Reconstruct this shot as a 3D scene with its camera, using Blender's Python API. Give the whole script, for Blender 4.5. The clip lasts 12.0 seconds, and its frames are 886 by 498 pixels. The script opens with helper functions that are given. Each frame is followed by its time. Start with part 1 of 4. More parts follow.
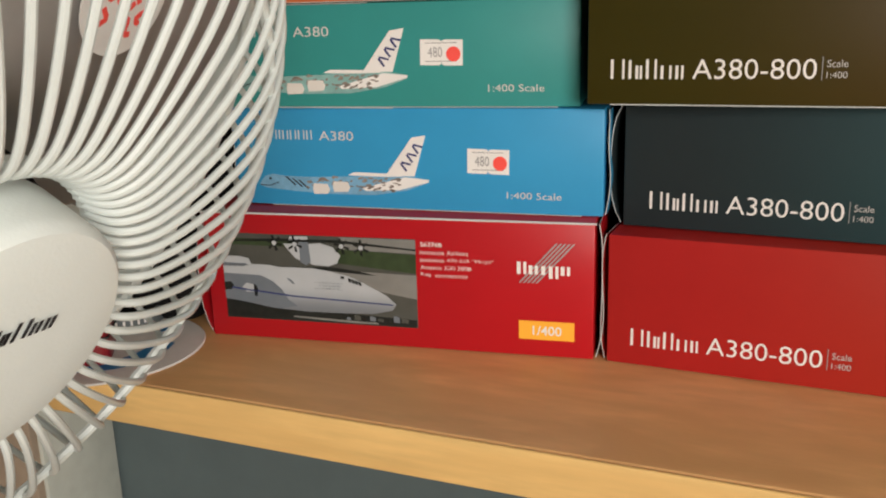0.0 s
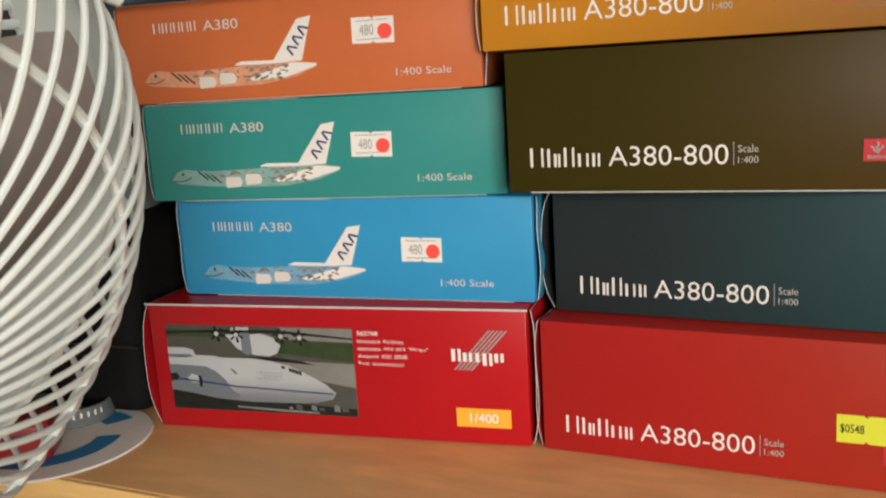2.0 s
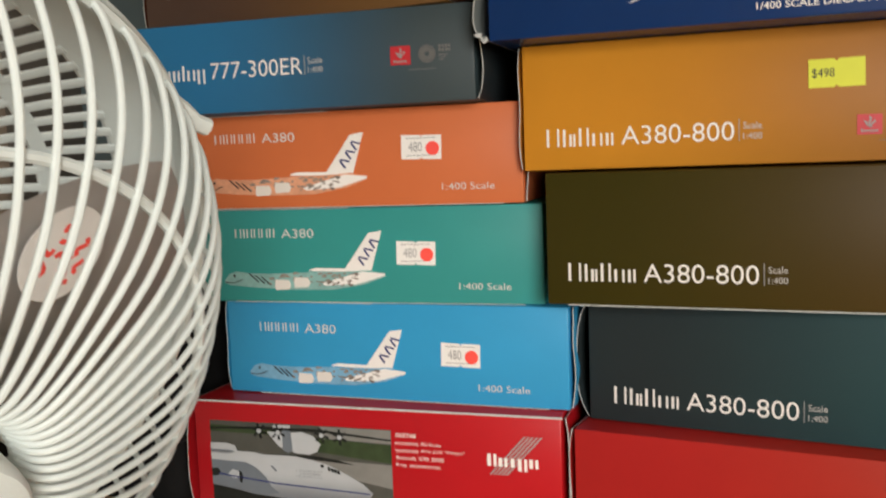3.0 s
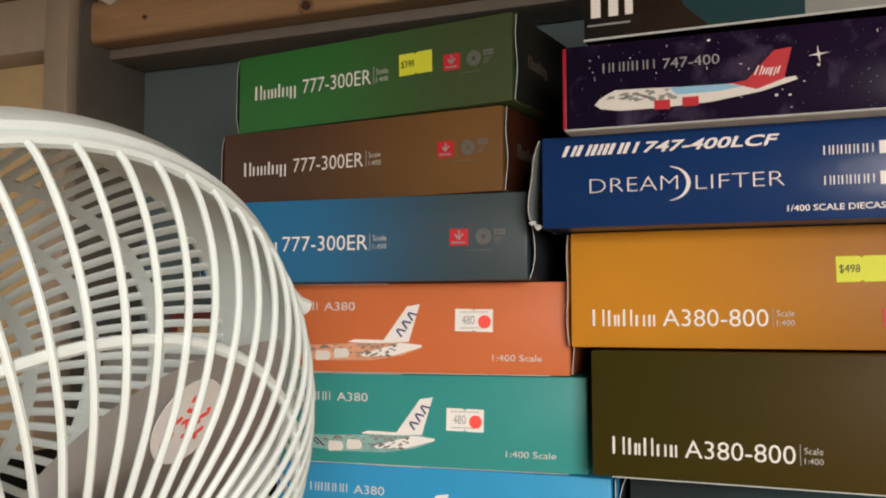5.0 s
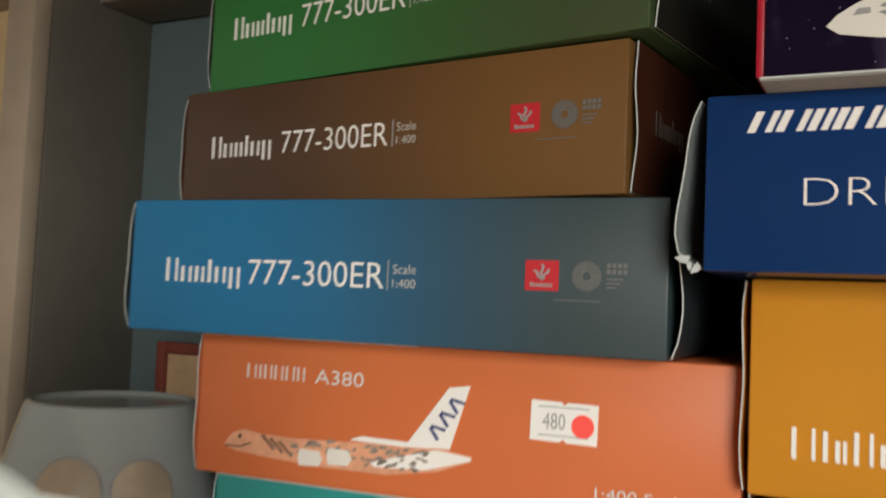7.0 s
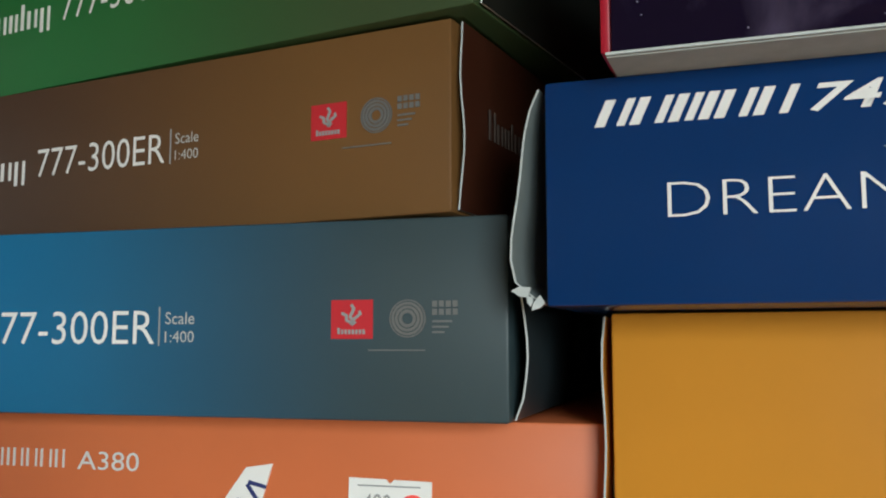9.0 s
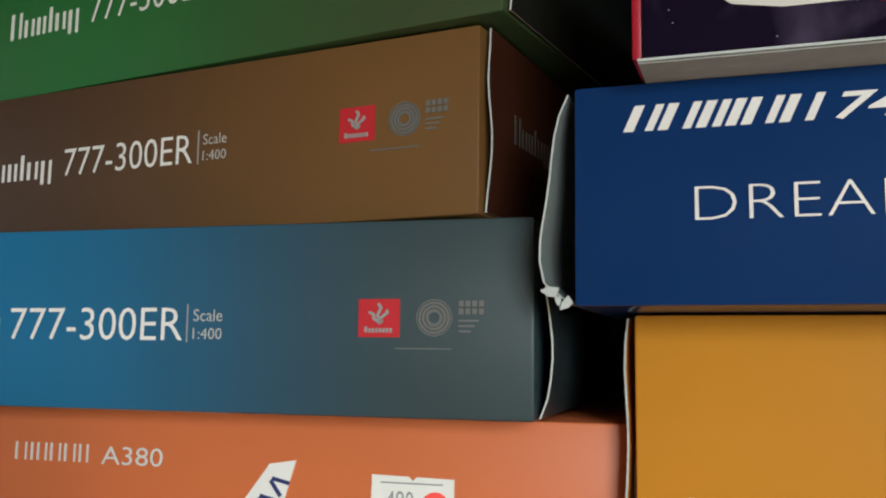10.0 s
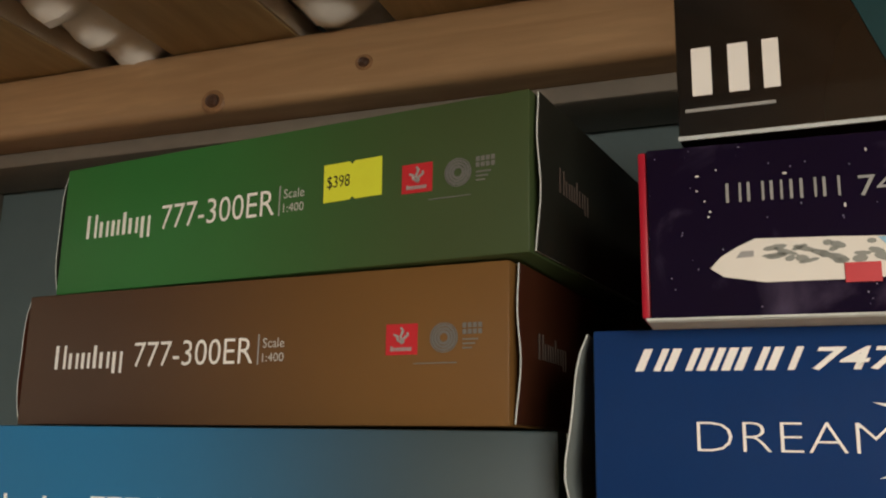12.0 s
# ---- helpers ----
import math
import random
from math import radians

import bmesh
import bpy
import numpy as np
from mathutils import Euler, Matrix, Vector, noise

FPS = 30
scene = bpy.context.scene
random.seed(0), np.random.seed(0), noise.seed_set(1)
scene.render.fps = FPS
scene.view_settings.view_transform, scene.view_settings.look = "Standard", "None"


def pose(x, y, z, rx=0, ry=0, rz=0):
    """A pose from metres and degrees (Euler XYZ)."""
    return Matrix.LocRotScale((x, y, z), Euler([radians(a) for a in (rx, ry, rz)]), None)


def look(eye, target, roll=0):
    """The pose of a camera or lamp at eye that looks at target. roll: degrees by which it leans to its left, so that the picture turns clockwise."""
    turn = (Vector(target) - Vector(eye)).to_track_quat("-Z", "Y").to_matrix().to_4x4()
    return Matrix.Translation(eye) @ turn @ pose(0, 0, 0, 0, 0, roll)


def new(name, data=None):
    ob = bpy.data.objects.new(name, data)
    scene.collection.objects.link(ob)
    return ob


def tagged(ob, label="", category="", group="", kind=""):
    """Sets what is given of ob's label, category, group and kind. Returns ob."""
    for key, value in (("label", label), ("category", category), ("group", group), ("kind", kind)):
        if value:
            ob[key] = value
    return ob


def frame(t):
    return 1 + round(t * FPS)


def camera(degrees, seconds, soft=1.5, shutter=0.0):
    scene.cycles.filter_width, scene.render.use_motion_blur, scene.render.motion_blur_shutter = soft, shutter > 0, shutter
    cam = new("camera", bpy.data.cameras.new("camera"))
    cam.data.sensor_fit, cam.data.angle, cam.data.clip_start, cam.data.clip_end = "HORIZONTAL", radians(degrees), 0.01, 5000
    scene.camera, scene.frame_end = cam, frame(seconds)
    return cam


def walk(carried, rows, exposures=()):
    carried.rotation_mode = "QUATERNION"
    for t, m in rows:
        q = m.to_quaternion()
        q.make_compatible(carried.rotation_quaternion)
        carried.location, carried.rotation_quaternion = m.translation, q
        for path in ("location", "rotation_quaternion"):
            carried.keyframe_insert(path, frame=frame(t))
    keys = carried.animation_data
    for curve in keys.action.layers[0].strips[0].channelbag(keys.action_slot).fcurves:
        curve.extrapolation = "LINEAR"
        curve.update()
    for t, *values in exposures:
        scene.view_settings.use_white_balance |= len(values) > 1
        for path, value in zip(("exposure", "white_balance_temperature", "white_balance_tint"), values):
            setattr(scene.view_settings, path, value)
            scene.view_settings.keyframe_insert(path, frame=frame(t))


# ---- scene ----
cam = camera(51.4, 12.0, soft=2.0, shutter=0.4)
PATH = [
    (0, (0.0771, 0.0670, 0.9515), (-0.0296, 1.9932, 0.4241), -1.66),
    (0.5, (0.0734, 0.0618, 0.9557), (-0.0254, 1.9961, 0.4568), -1.65),
    (1, (0.0810, 0.0604, 0.9608), (-0.0379, 2.0000, 0.4875), -1.80),
    (1.5, (0.1127, 0.0666, 0.9559), (-0.0158, 2.0185, 0.5395), -2.12),
    (2, (0.1343, 0.0719, 0.9640), (-0.0416, 2.0249, 0.5703), -3.52),
    (2.5, (0.1326, 0.0577, 0.9758), (-0.0662, 2.0253, 0.6773), -3.06),
    (3, (0.1255, 0.0490, 0.9771), (-0.0888, 2.0280, 0.7830), -2.06),
    (3.5, (0.1141, 0.0386, 0.9863), (-0.1494, 2.0198, 0.9133), -1.37),
    (3.7, (0.1137, 0.0356, 0.9869), (-0.1897, 2.0122, 0.9578), -1.04),
    (5.3, (0.1056, 0.0053, 0.9914), (-0.1235, 1.9868, 1.1366), 0.02),
    (5.5, (0.1065, 0.0081, 0.9938), (-0.1254, 1.9906, 1.1196), 0.11),
    (6, (0.1018, 0.0334, 0.9910), (-0.0831, 2.0222, 1.0941), 0.51),
    (6.5, (0.1053, 0.1525, 1.0016), (-0.1633, 2.1332, 1.0690), 1.48),
    (7, (0.0877, 0.2562, 1.0242), (-0.3699, 2.1993, 1.1469), 2.49),
    (7.5, (0.1041, 0.3168, 1.0305), (-0.1855, 2.2877, 1.2085), 1.06),
    (7.7, (0.0996, 0.3288, 1.0290), (-0.0799, 2.3136, 1.1974), -0.95),
    (9.5, (0.0990, 0.3256, 1.0281), (-0.1199, 2.3001, 1.2597), 0.21),
    (10, (0.0913, 0.3222, 1.0251), (-0.1095, 2.2979, 1.2626), 0.73),
    (10.5, (0.0872, 0.3225, 1.0236), (-0.1055, 2.3000, 1.2529), 1.03),
    (11, (0.0868, 0.3141, 1.0345), (-0.1148, 2.2828, 1.3240), 0.93),
    (11.5, (0.0889, 0.2870, 1.0533), (-0.1193, 2.2377, 1.4425), 0.94),
    (12, (0.0835, 0.2749, 1.0560), (-0.1114, 2.2183, 1.4865), 0.99),
]
walk(cam, [(t, look(eye, target, roll)) for t, eye, target, roll in PATH],
     [(0, -0.1, 6900, 14), (2.5, 0.05, 6850, 12), (3.5, 0.05, 6800, 12), (5.5, 0.1, 6800, 14), (7, 0.12, 6550, 8), (7.5, 0.08, 5950, 0), (9.5, 0.12, 5750, 0),
      (10.5, 0.1, 6200, 4), (11, 0.1, 6100, 3), (11.5, 0.15, 7150, 11), (12, 0.08, 7150, 10)])


# ---- light, world and exposure ----
world = bpy.data.worlds.new("world")
scene.world = world
world.use_nodes = True
sky = world.node_tree.nodes.new("ShaderNodeTexSky")
sky.sky_type, sky.sun_disc = "NISHITA", False
sky.sun_elevation, sky.sun_rotation = radians(38), radians(200)
world.node_tree.links.new(sky.outputs[0], world.node_tree.nodes["Background"].inputs[0])
world.node_tree.nodes["Background"].inputs[1].default_value = 0.12

YAW = 15.0                      # turn of the bed frame and the walls
FRAME = pose(0, 0, 0, 0, 0, -YAW)


def in_frame(u, v, z):
    """A place given along the wall, away from the viewer and up."""
    return FRAME @ Vector((u, v, z))


def area_lamp(name, u, v, z, du, dv, dz, width, height, watts, colour):
    data = bpy.data.lights.new(name, "AREA")
    data.shape, data.size, data.size_y, data.energy, data.color = "RECTANGLE", width, height, watts, colour
    ob = new(name, data)
    ob.matrix_world = look(in_frame(u, v, z), in_frame(u + du, v + dv, z + dz))
    return ob


area_lamp("window_daylight", 1.66, -2.17, 1.46, -0.70, 1, -0.20, 1.26, 1.30, 102, (1.0, 0.98, 0.93))

# ---- materials ----


def material(name, colour, rough=0.5, metal=0.0, noise_scale=60.0, vary=0.12, bump=0.15, bump_scale=400.0, coat=0.0, end=None, span=(0.0, 0.2),
             axis=0, stretch=(1, 1, 1), alpha_glass=False, speck=None, specular=0.5):
    """A surface with colour variation at two scales and a fine relief. end: the colour that the print fades to along an axis."""
    mat = bpy.data.materials.new(name)
    mat.use_nodes = True
    nt = mat.node_tree
    N, L = nt.nodes, nt.links
    b = N["Principled BSDF"]
    tc = N.new("ShaderNodeTexCoord")
    mp = N.new("ShaderNodeMapping")
    mp.inputs["Scale"].default_value = stretch
    L.new(tc.outputs["Object"], mp.inputs[0])
    if end:
        sep = N.new("ShaderNodeSeparateXYZ")
        L.new(tc.outputs["Object"], sep.inputs[0])
        mr = N.new("ShaderNodeMapRange")
        mr.interpolation_type = "SMOOTHSTEP"
        mr.inputs[1].default_value, mr.inputs[2].default_value = span
        L.new(sep.outputs[axis], mr.inputs[0])
        grad = N.new("ShaderNodeMix")
        grad.data_type = "RGBA"
        grad.inputs[6].default_value, grad.inputs[7].default_value = (*colour, 1), (*end, 1)
        L.new(mr.outputs[0], grad.inputs[0])
        base = grad.outputs[2]
    else:
        rgb = N.new("ShaderNodeRGB")
        rgb.outputs[0].default_value = (*colour, 1)
        base = rgb.outputs[0]
    n1, n2 = N.new("ShaderNodeTexNoise"), N.new("ShaderNodeTexNoise")
    n1.inputs["Scale"].default_value, n2.inputs["Scale"].default_value = noise_scale, noise_scale * 0.13
    n1.inputs["Detail"].default_value = 6
    for n in (n1, n2):
        L.new(mp.outputs[0], n.inputs[0])
    add = N.new("ShaderNodeMath")
    add.operation = "ADD"
    L.new(n1.outputs[0], add.inputs[0])
    L.new(n2.outputs[0], add.inputs[1])
    rng = N.new("ShaderNodeMapRange")
    rng.inputs[1].default_value, rng.inputs[2].default_value = 0.6, 1.4
    rng.inputs[3].default_value, rng.inputs[4].default_value = 1 - vary, 1 + vary
    L.new(add.outputs[0], rng.inputs[0])
    mul = N.new("ShaderNodeVectorMath")
    mul.operation = "SCALE"
    L.new(base, mul.inputs[0])
    L.new(rng.outputs[0], mul.inputs["Scale"])
    out = mul.outputs[0]
    if speck:
        vor = N.new("ShaderNodeTexVoronoi")
        vor.inputs["Scale"].default_value = speck[1]
        L.new(tc.outputs["Object"], vor.inputs[0])
        cut = N.new("ShaderNodeMapRange")
        cut.inputs[1].default_value, cut.inputs[2].default_value = speck[2], speck[2] * 0.45
        L.new(vor.outputs["Distance"], cut.inputs[0])
        mix = N.new("ShaderNodeMix")
        mix.data_type = "RGBA"
        mix.inputs[7].default_value = (*speck[0], 1)
        L.new(cut.outputs[0], mix.inputs[0])
        L.new(out, mix.inputs[6])
        out = mix.outputs[2]
    L.new(out, b.inputs["Base Color"])
    rr = N.new("ShaderNodeMapRange")
    rr.inputs[3].default_value, rr.inputs[4].default_value = max(0.02, rough - 0.07), rough + 0.07
    L.new(n2.outputs[0], rr.inputs[0])
    L.new(rr.outputs[0], b.inputs["Roughness"])
    b.inputs["Metallic"].default_value, b.inputs["Coat Weight"].default_value = metal, coat
    b.inputs["Coat Roughness"].default_value = 0.15
    b.inputs["Specular IOR Level"].default_value = specular
    if bump:
        nb = N.new("ShaderNodeTexNoise")
        nb.inputs["Scale"].default_value = bump_scale
        L.new(mp.outputs[0], nb.inputs[0])
        bp = N.new("ShaderNodeBump")
        bp.inputs["Strength"].default_value, bp.inputs["Distance"].default_value = bump, 0.001
        L.new(nb.outputs[0], bp.inputs["Height"])
        L.new(bp.outputs[0], b.inputs["Normal"])
    if alpha_glass:
        b.inputs["Transmission Weight"].default_value, b.inputs["IOR"].default_value = 1.0, 1.45
    return mat


def card(name, colour, end=None, span=(0.0, 0.2), rough=0.38, speck=None, axis=0, coat=0.02, wave=0.05, spec=0.26):
    return material(name, colour, rough, noise_scale=35, vary=0.05, bump=wave, bump_scale=45, coat=coat, specular=spec, end=end, span=span, speck=speck, axis=axis)


def wood(name, a, b, along=(1.2, 14, 14), rough=0.45, knots=False):
    """Pale timber: grain drawn out along one axis, with soft darker bands."""
    mat = material(name, a, rough, noise_scale=22, vary=0.22, bump=0.12, bump_scale=120, stretch=along, coat=0.1)
    N, L = mat.node_tree.nodes, mat.node_tree.links
    tc = N["Texture Coordinate"]
    mp = N.new("ShaderNodeMapping")
    mp.inputs["Scale"].default_value = along
    L.new(tc.outputs["Object"], mp.inputs[0])
    wv = N.new("ShaderNodeTexNoise")
    wv.inputs["Scale"].default_value, wv.inputs["Detail"].default_value, wv.inputs["Distortion"].default_value = 5, 4, 1.2
    L.new(mp.outputs[0], wv.inputs[0])
    mr = N.new("ShaderNodeMapRange")
    mr.inputs[1].default_value, mr.inputs[2].default_value = 0.35, 0.68
    L.new(wv.outputs[0], mr.inputs[0])
    mix = N.new("ShaderNodeMix")
    mix.data_type = "RGBA"
    mix.inputs[7].default_value = (*b, 1)
    old = N["Principled BSDF"].inputs["Base Color"].links[0].from_socket
    L.new(mr.outputs[0], mix.inputs[0])
    L.new(old, mix.inputs[6])
    L.new(mix.outputs[2], N["Principled BSDF"].inputs["Base Color"])
    return mat


M = {
    "desk": wood("beech_laminate", (0.78, 0.45, 0.20), (0.69, 0.385, 0.165), along=(1.5, 5, 5)),
    "desk_edge": wood("beech_edge_band", (0.82, 0.54, 0.21), (0.75, 0.47, 0.175), along=(1.0, 9, 9)),
    "beam": wood("pine_beam", (0.43, 0.260, 0.135), (0.35, 0.200, 0.10), along=(1.3, 12, 12)),
    "ledge": material("grey_painted_ledge", (0.20, 0.17, 0.14), 0.6, vary=0.15),
    "knot_ring": material("pine_knot_grain", (0.27, 0.14, 0.065), 0.55, noise_scale=300, vary=0.3),
    "knot": material("pine_knot", (0.070, 0.030, 0.016), 0.6, vary=0.3),
    "ply": wood("plywood_slat", (0.43, 0.32, 0.17), (0.37, 0.265, 0.135), along=(10, 1.2, 10)),
    "ply_edge": material("slat_edge", (0.5, 0.42, 0.32), 0.7, vary=0.2),
    "cloth": material("white_bedding", (0.80, 0.77, 0.72), 0.9, noise_scale=30, vary=0.1, bump=0.3, bump_scale=700),
    "post": material("warm_white_painted_wood", (0.33, 0.265, 0.20), 0.55, vary=0.1, bump=0.1, bump_scale=180),
    # grey brown with the shade on the post's side mixed into the colour
    "board": material("shade_darkened_board", (0.105, 0.093, 0.076), 0.65, vary=0.15, bump=0.1, bump_scale=150),
    "cream": material("cream_panel", (0.47, 0.34, 0.18), 0.6, vary=0.12),
    "wall": material("blue_grey_wall_paint", (0.084, 0.118, 0.123), 0.75, noise_scale=25, vary=0.1, bump=0.15, bump_scale=260),
    "room": material("white_wall_paint", (0.66, 0.63, 0.58), 0.8, noise_scale=20, vary=0.06, bump=0.1, bump_scale=200),
    "floor": wood("oak_floor", (0.32, 0.19, 0.10), (0.24, 0.14, 0.07), along=(1, 8, 8)),
    "white": material("white_print", (0.80, 0.78, 0.75), 0.45, vary=0.04, bump=0),
    "cut": material("raw_white_card_edge", (0.52, 0.55, 0.54), 0.8, noise_scale=300, vary=0.15, bump=0.2, bump_scale=900),
    "grey_print": material("grey_print", (0.30, 0.30, 0.30), 0.45, vary=0.1, bump=0),
    "scale_print": material("small_white_print", (0.48, 0.47, 0.45), 0.45, vary=0.05, bump=0),
    "pattern_ink": material("brown_grey_pattern_ink", (0.24, 0.20, 0.17), 0.45, noise_scale=400, vary=0.5, bump=0),
    "faint_print": material("faint_brown_print", (0.075, 0.055, 0.045), 0.5, vary=0.1, bump=0),
    "box_print": material("slightly_grey_print", (0.60, 0.59, 0.57), 0.45, vary=0.05, bump=0),
    "soft_print": material("faded_grey_print", (0.135, 0.135, 0.13), 0.45, vary=0.1, bump=0),
    "dim_print": material("dim_white_print", (0.30, 0.30, 0.295), 0.45, vary=0.1, bump=0),
    "black": material("black_print", (0.012, 0.012, 0.014), 0.45, vary=0.2, bump=0),
    "navy_print": material("dark_blue_print", (0.02, 0.03, 0.14), 0.45, vary=0.1, bump=0),
    "red_print": material("red_print", (0.50, 0.02, 0.03), 0.4, vary=0.06, bump=0),
    "red_dot": material("fluorescent_red_sticker", (0.95, 0.09, 0.07), 0.5, vary=0.04, bump=0),
    "label": material("white_price_label", (0.80, 0.79, 0.76), 0.6, noise_scale=120, vary=0.05, bump=0.1),
    "yellow": material("fluorescent_yellow_label", (0.66, 0.70, 0.045), 0.55, noise_scale=120, vary=0.05, bump=0.1),
    "amber": material("amber_print", (0.95, 0.44, 0.04), 0.45, vary=0.04, bump=0),
    "plastic": material("white_fan_plastic", (0.655, 0.72, 0.70), 0.35, noise_scale=90, vary=0.04, bump=0.06, bump_scale=300, coat=0.1),
    "cap": material("white_fan_hub_plastic", (0.78, 0.86, 0.84), 0.4, noise_scale=60, vary=0.03, bump=0.1, bump_scale=900),
    "blade": material("grey_blade_plastic", (0.42, 0.405, 0.385), 0.4, noise_scale=60, vary=0.12, bump=0.08),
    "motor": material("off_white_motor_plastic", (0.5, 0.48, 0.43), 0.5, vary=0.08),
    "chrome": material("steel_pole", (0.5, 0.5, 0.5), 0.3, metal=1.0, vary=0.05, bump=0),
    "leg": material("pale_grey_green_laminate", (0.50, 0.54, 0.49), 0.5, vary=0.1, bump=0.1, bump_scale=180),
    "rubber": material("grey_silicone", (0.12, 0.14, 0.145), 0.55, vary=0.08),
    "dark": material("black_nylon", (0.006, 0.006, 0.006), 0.75, specular=0.15, noise_scale=200, vary=0.3, bump=0.4, bump_scale=900),
    "blue_print": material("mid_blue_print", (0.02, 0.22, 0.48), 0.45, vary=0.06, bump=0),
    "red_glossy": material("dark_red_plastic", (0.24, 0.012, 0.02), 0.3, vary=0.3, noise_scale=120),
    "slice": wood("wood_slice", (0.46, 0.38, 0.28), (0.36, 0.29, 0.21), along=(3, 3, 3)),
    "red_wood": material("red_lacquered_frame", (0.16, 0.03, 0.02), 0.5, vary=0.2),
    "photo_tan": material("tan_picture", (0.45, 0.30, 0.17), 0.5, noise_scale=90, vary=0.25),
    "lining": material("grey_card_lining", (0.42, 0.44, 0.42), 0.75, noise_scale=200, vary=0.12),
    "glass": material("frosted_glass", (0.44, 0.48, 0.47), 0.14, vary=0.03, bump=0, alpha_glass=True),
    "tarmac": material("photo_tarmac", (0.070, 0.072, 0.062), 0.55, specular=0.2, noise_scale=90, vary=0.2, bump=0),
    "grass": material("photo_grass", (0.035, 0.055, 0.024), 0.55, specular=0.2, noise_scale=120, vary=0.35, bump=0),
    "hull": material("photo_white_hull", (0.42, 0.45, 0.47), 0.4, noise_scale=70, vary=0.06, bump=0, end=(0.16, 0.18, 0.20), span=(0.036, 0.019), axis=2),
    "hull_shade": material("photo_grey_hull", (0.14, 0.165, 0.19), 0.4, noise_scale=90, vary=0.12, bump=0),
    "apron": material("photo_pale_apron", (0.20, 0.20, 0.185), 0.55, specular=0.2, noise_scale=90, vary=0.15, bump=0),
    "photo_dark": material("photo_dark", (0.014, 0.016, 0.014), 0.55, specular=0.2, noise_scale=200, vary=0.5, bump=0),
    "engine": material("cream_engine_print", (0.70, 0.67, 0.62), 0.45, vary=0.05, bump=0),
    "sky_print": material("light_blue_print", (0.22, 0.45, 0.62), 0.45, vary=0.15, noise_scale=200, bump=0),
    "teal_print": material("dark_teal_print", (0.012, 0.046, 0.052), 0.4, vary=0.1, bump=0, specular=0.2),
    "pale_print": material("pale_grey_print", (0.26, 0.27, 0.25), 0.4, vary=0.1, bump=0, specular=0.3),
}

M["glass"].node_tree.nodes["Principled BSDF"].inputs["Transmission Weight"].default_value = 0.3

# ---- mesh helpers ----


def finish(name, bm, mat, smooth=True):
    mesh = bpy.data.meshes.new(name)
    bmesh.ops.recalc_face_normals(bm, faces=bm.faces)
    bm.to_mesh(mesh)
    bm.free()
    for m in mat if isinstance(mat, (list, tuple)) else [mat]:
        mesh.materials.append(m)
    if smooth:
        mesh.shade_smooth()
        mesh.set_sharp_from_angle(angle=radians(35))
    return mesh


def part(name, bm, mat, parent, label="", m=None, smooth=True):
    """A bmesh, or a finished mesh, as one mesh object under a thing or a part."""
    ob = new(name, bm if isinstance(bm, bpy.types.Mesh) else finish(name, bm, mat, smooth))
    ob.parent = parent
    if m is not None:
        ob.matrix_basis = m
    return tagged(ob, label)


def thing(name, m, label, category, group="", kind=""):
    ob = new(name)
    ob.empty_display_size = 0.02
    ob.matrix_basis = m
    return tagged(ob, label, category, group, kind)


def box_bm(size, at=(0, 0, 0), bevel=0.0, seg=2, bm=None):
    """A block from its low corner, with rounded edges."""
    bm = bm or bmesh.new()
    made = bmesh.ops.create_cube(bm, size=1, matrix=Matrix.Translation([a + s / 2 for a, s in zip(at, size)]) @ Matrix.Diagonal((*size, 1)))
    if bevel:
        edges = {e for v in made["verts"] for e in v.link_edges}
        bmesh.ops.bevel(bm, geom=list(edges), offset=bevel, segments=seg, profile=0.5, affect="EDGES")
    return bm


def prism(points, y0=0.0, thick=0.0003, bm=None):
    """A flat printed shape in the x-z plane, its face towards -y."""
    bm = bm or bmesh.new()
    front = [bm.verts.new((x, y0 - thick, z)) for x, z in points]
    back = [bm.verts.new((x, y0, z)) for x, z in points]
    bm.faces.new(front)
    for i in range(len(points)):
        j = (i + 1) % len(points)
        bm.faces.new((front[i], back[i], back[j], front[j]))
    return bm


def oval(x, z, rx, rz, n=24, turn=0.0):
    return [(x + rx * math.cos(a) * math.cos(turn) - rz * math.sin(a) * math.sin(turn), z + rx * math.cos(a) * math.sin(turn) + rz * math.sin(a) * math.cos(turn))
            for a in (2 * math.pi * i / n for i in range(n))]


def rect(x, z, w, h):
    return [(x, z), (x + w, z), (x + w, z + h), (x, z + h)]


def tube(points, radius, sides=6, closed=False, bm=None, flat=1.0, up=None):
    """A round bar swept along points; flat squeezes it along up."""
    bm = bm or bmesh.new()
    pts = [Vector(p) for p in points]
    rings = []
    for i, p in enumerate(pts):
        a = pts[i - 1] if (i or closed) else p
        b = pts[(i + 1) % len(pts)] if (i + 1 < len(pts) or closed) else p
        t = (b - a).normalized()
        ref = Vector(up) if up else (Vector((0, 0, 1)) if abs(t.z) < 0.9 else Vector((1, 0, 0)))
        s = t.cross(ref).normalized()
        n = s.cross(t)
        rings.append([bm.verts.new(p + radius * (math.cos(k) * s + flat * math.sin(k) * n)) for k in (2 * math.pi * j / sides for j in range(sides))])
    last = len(rings) if closed else len(rings) - 1
    for i in range(last):
        for j in range(sides):
            q = (i + 1) % len(rings)
            bm.faces.new((rings[i][j], rings[i][(j + 1) % sides], rings[q][(j + 1) % sides], rings[q][j]))
    if not closed:
        bm.faces.new(rings[0][::-1])
        bm.faces.new(rings[-1])
    return bm


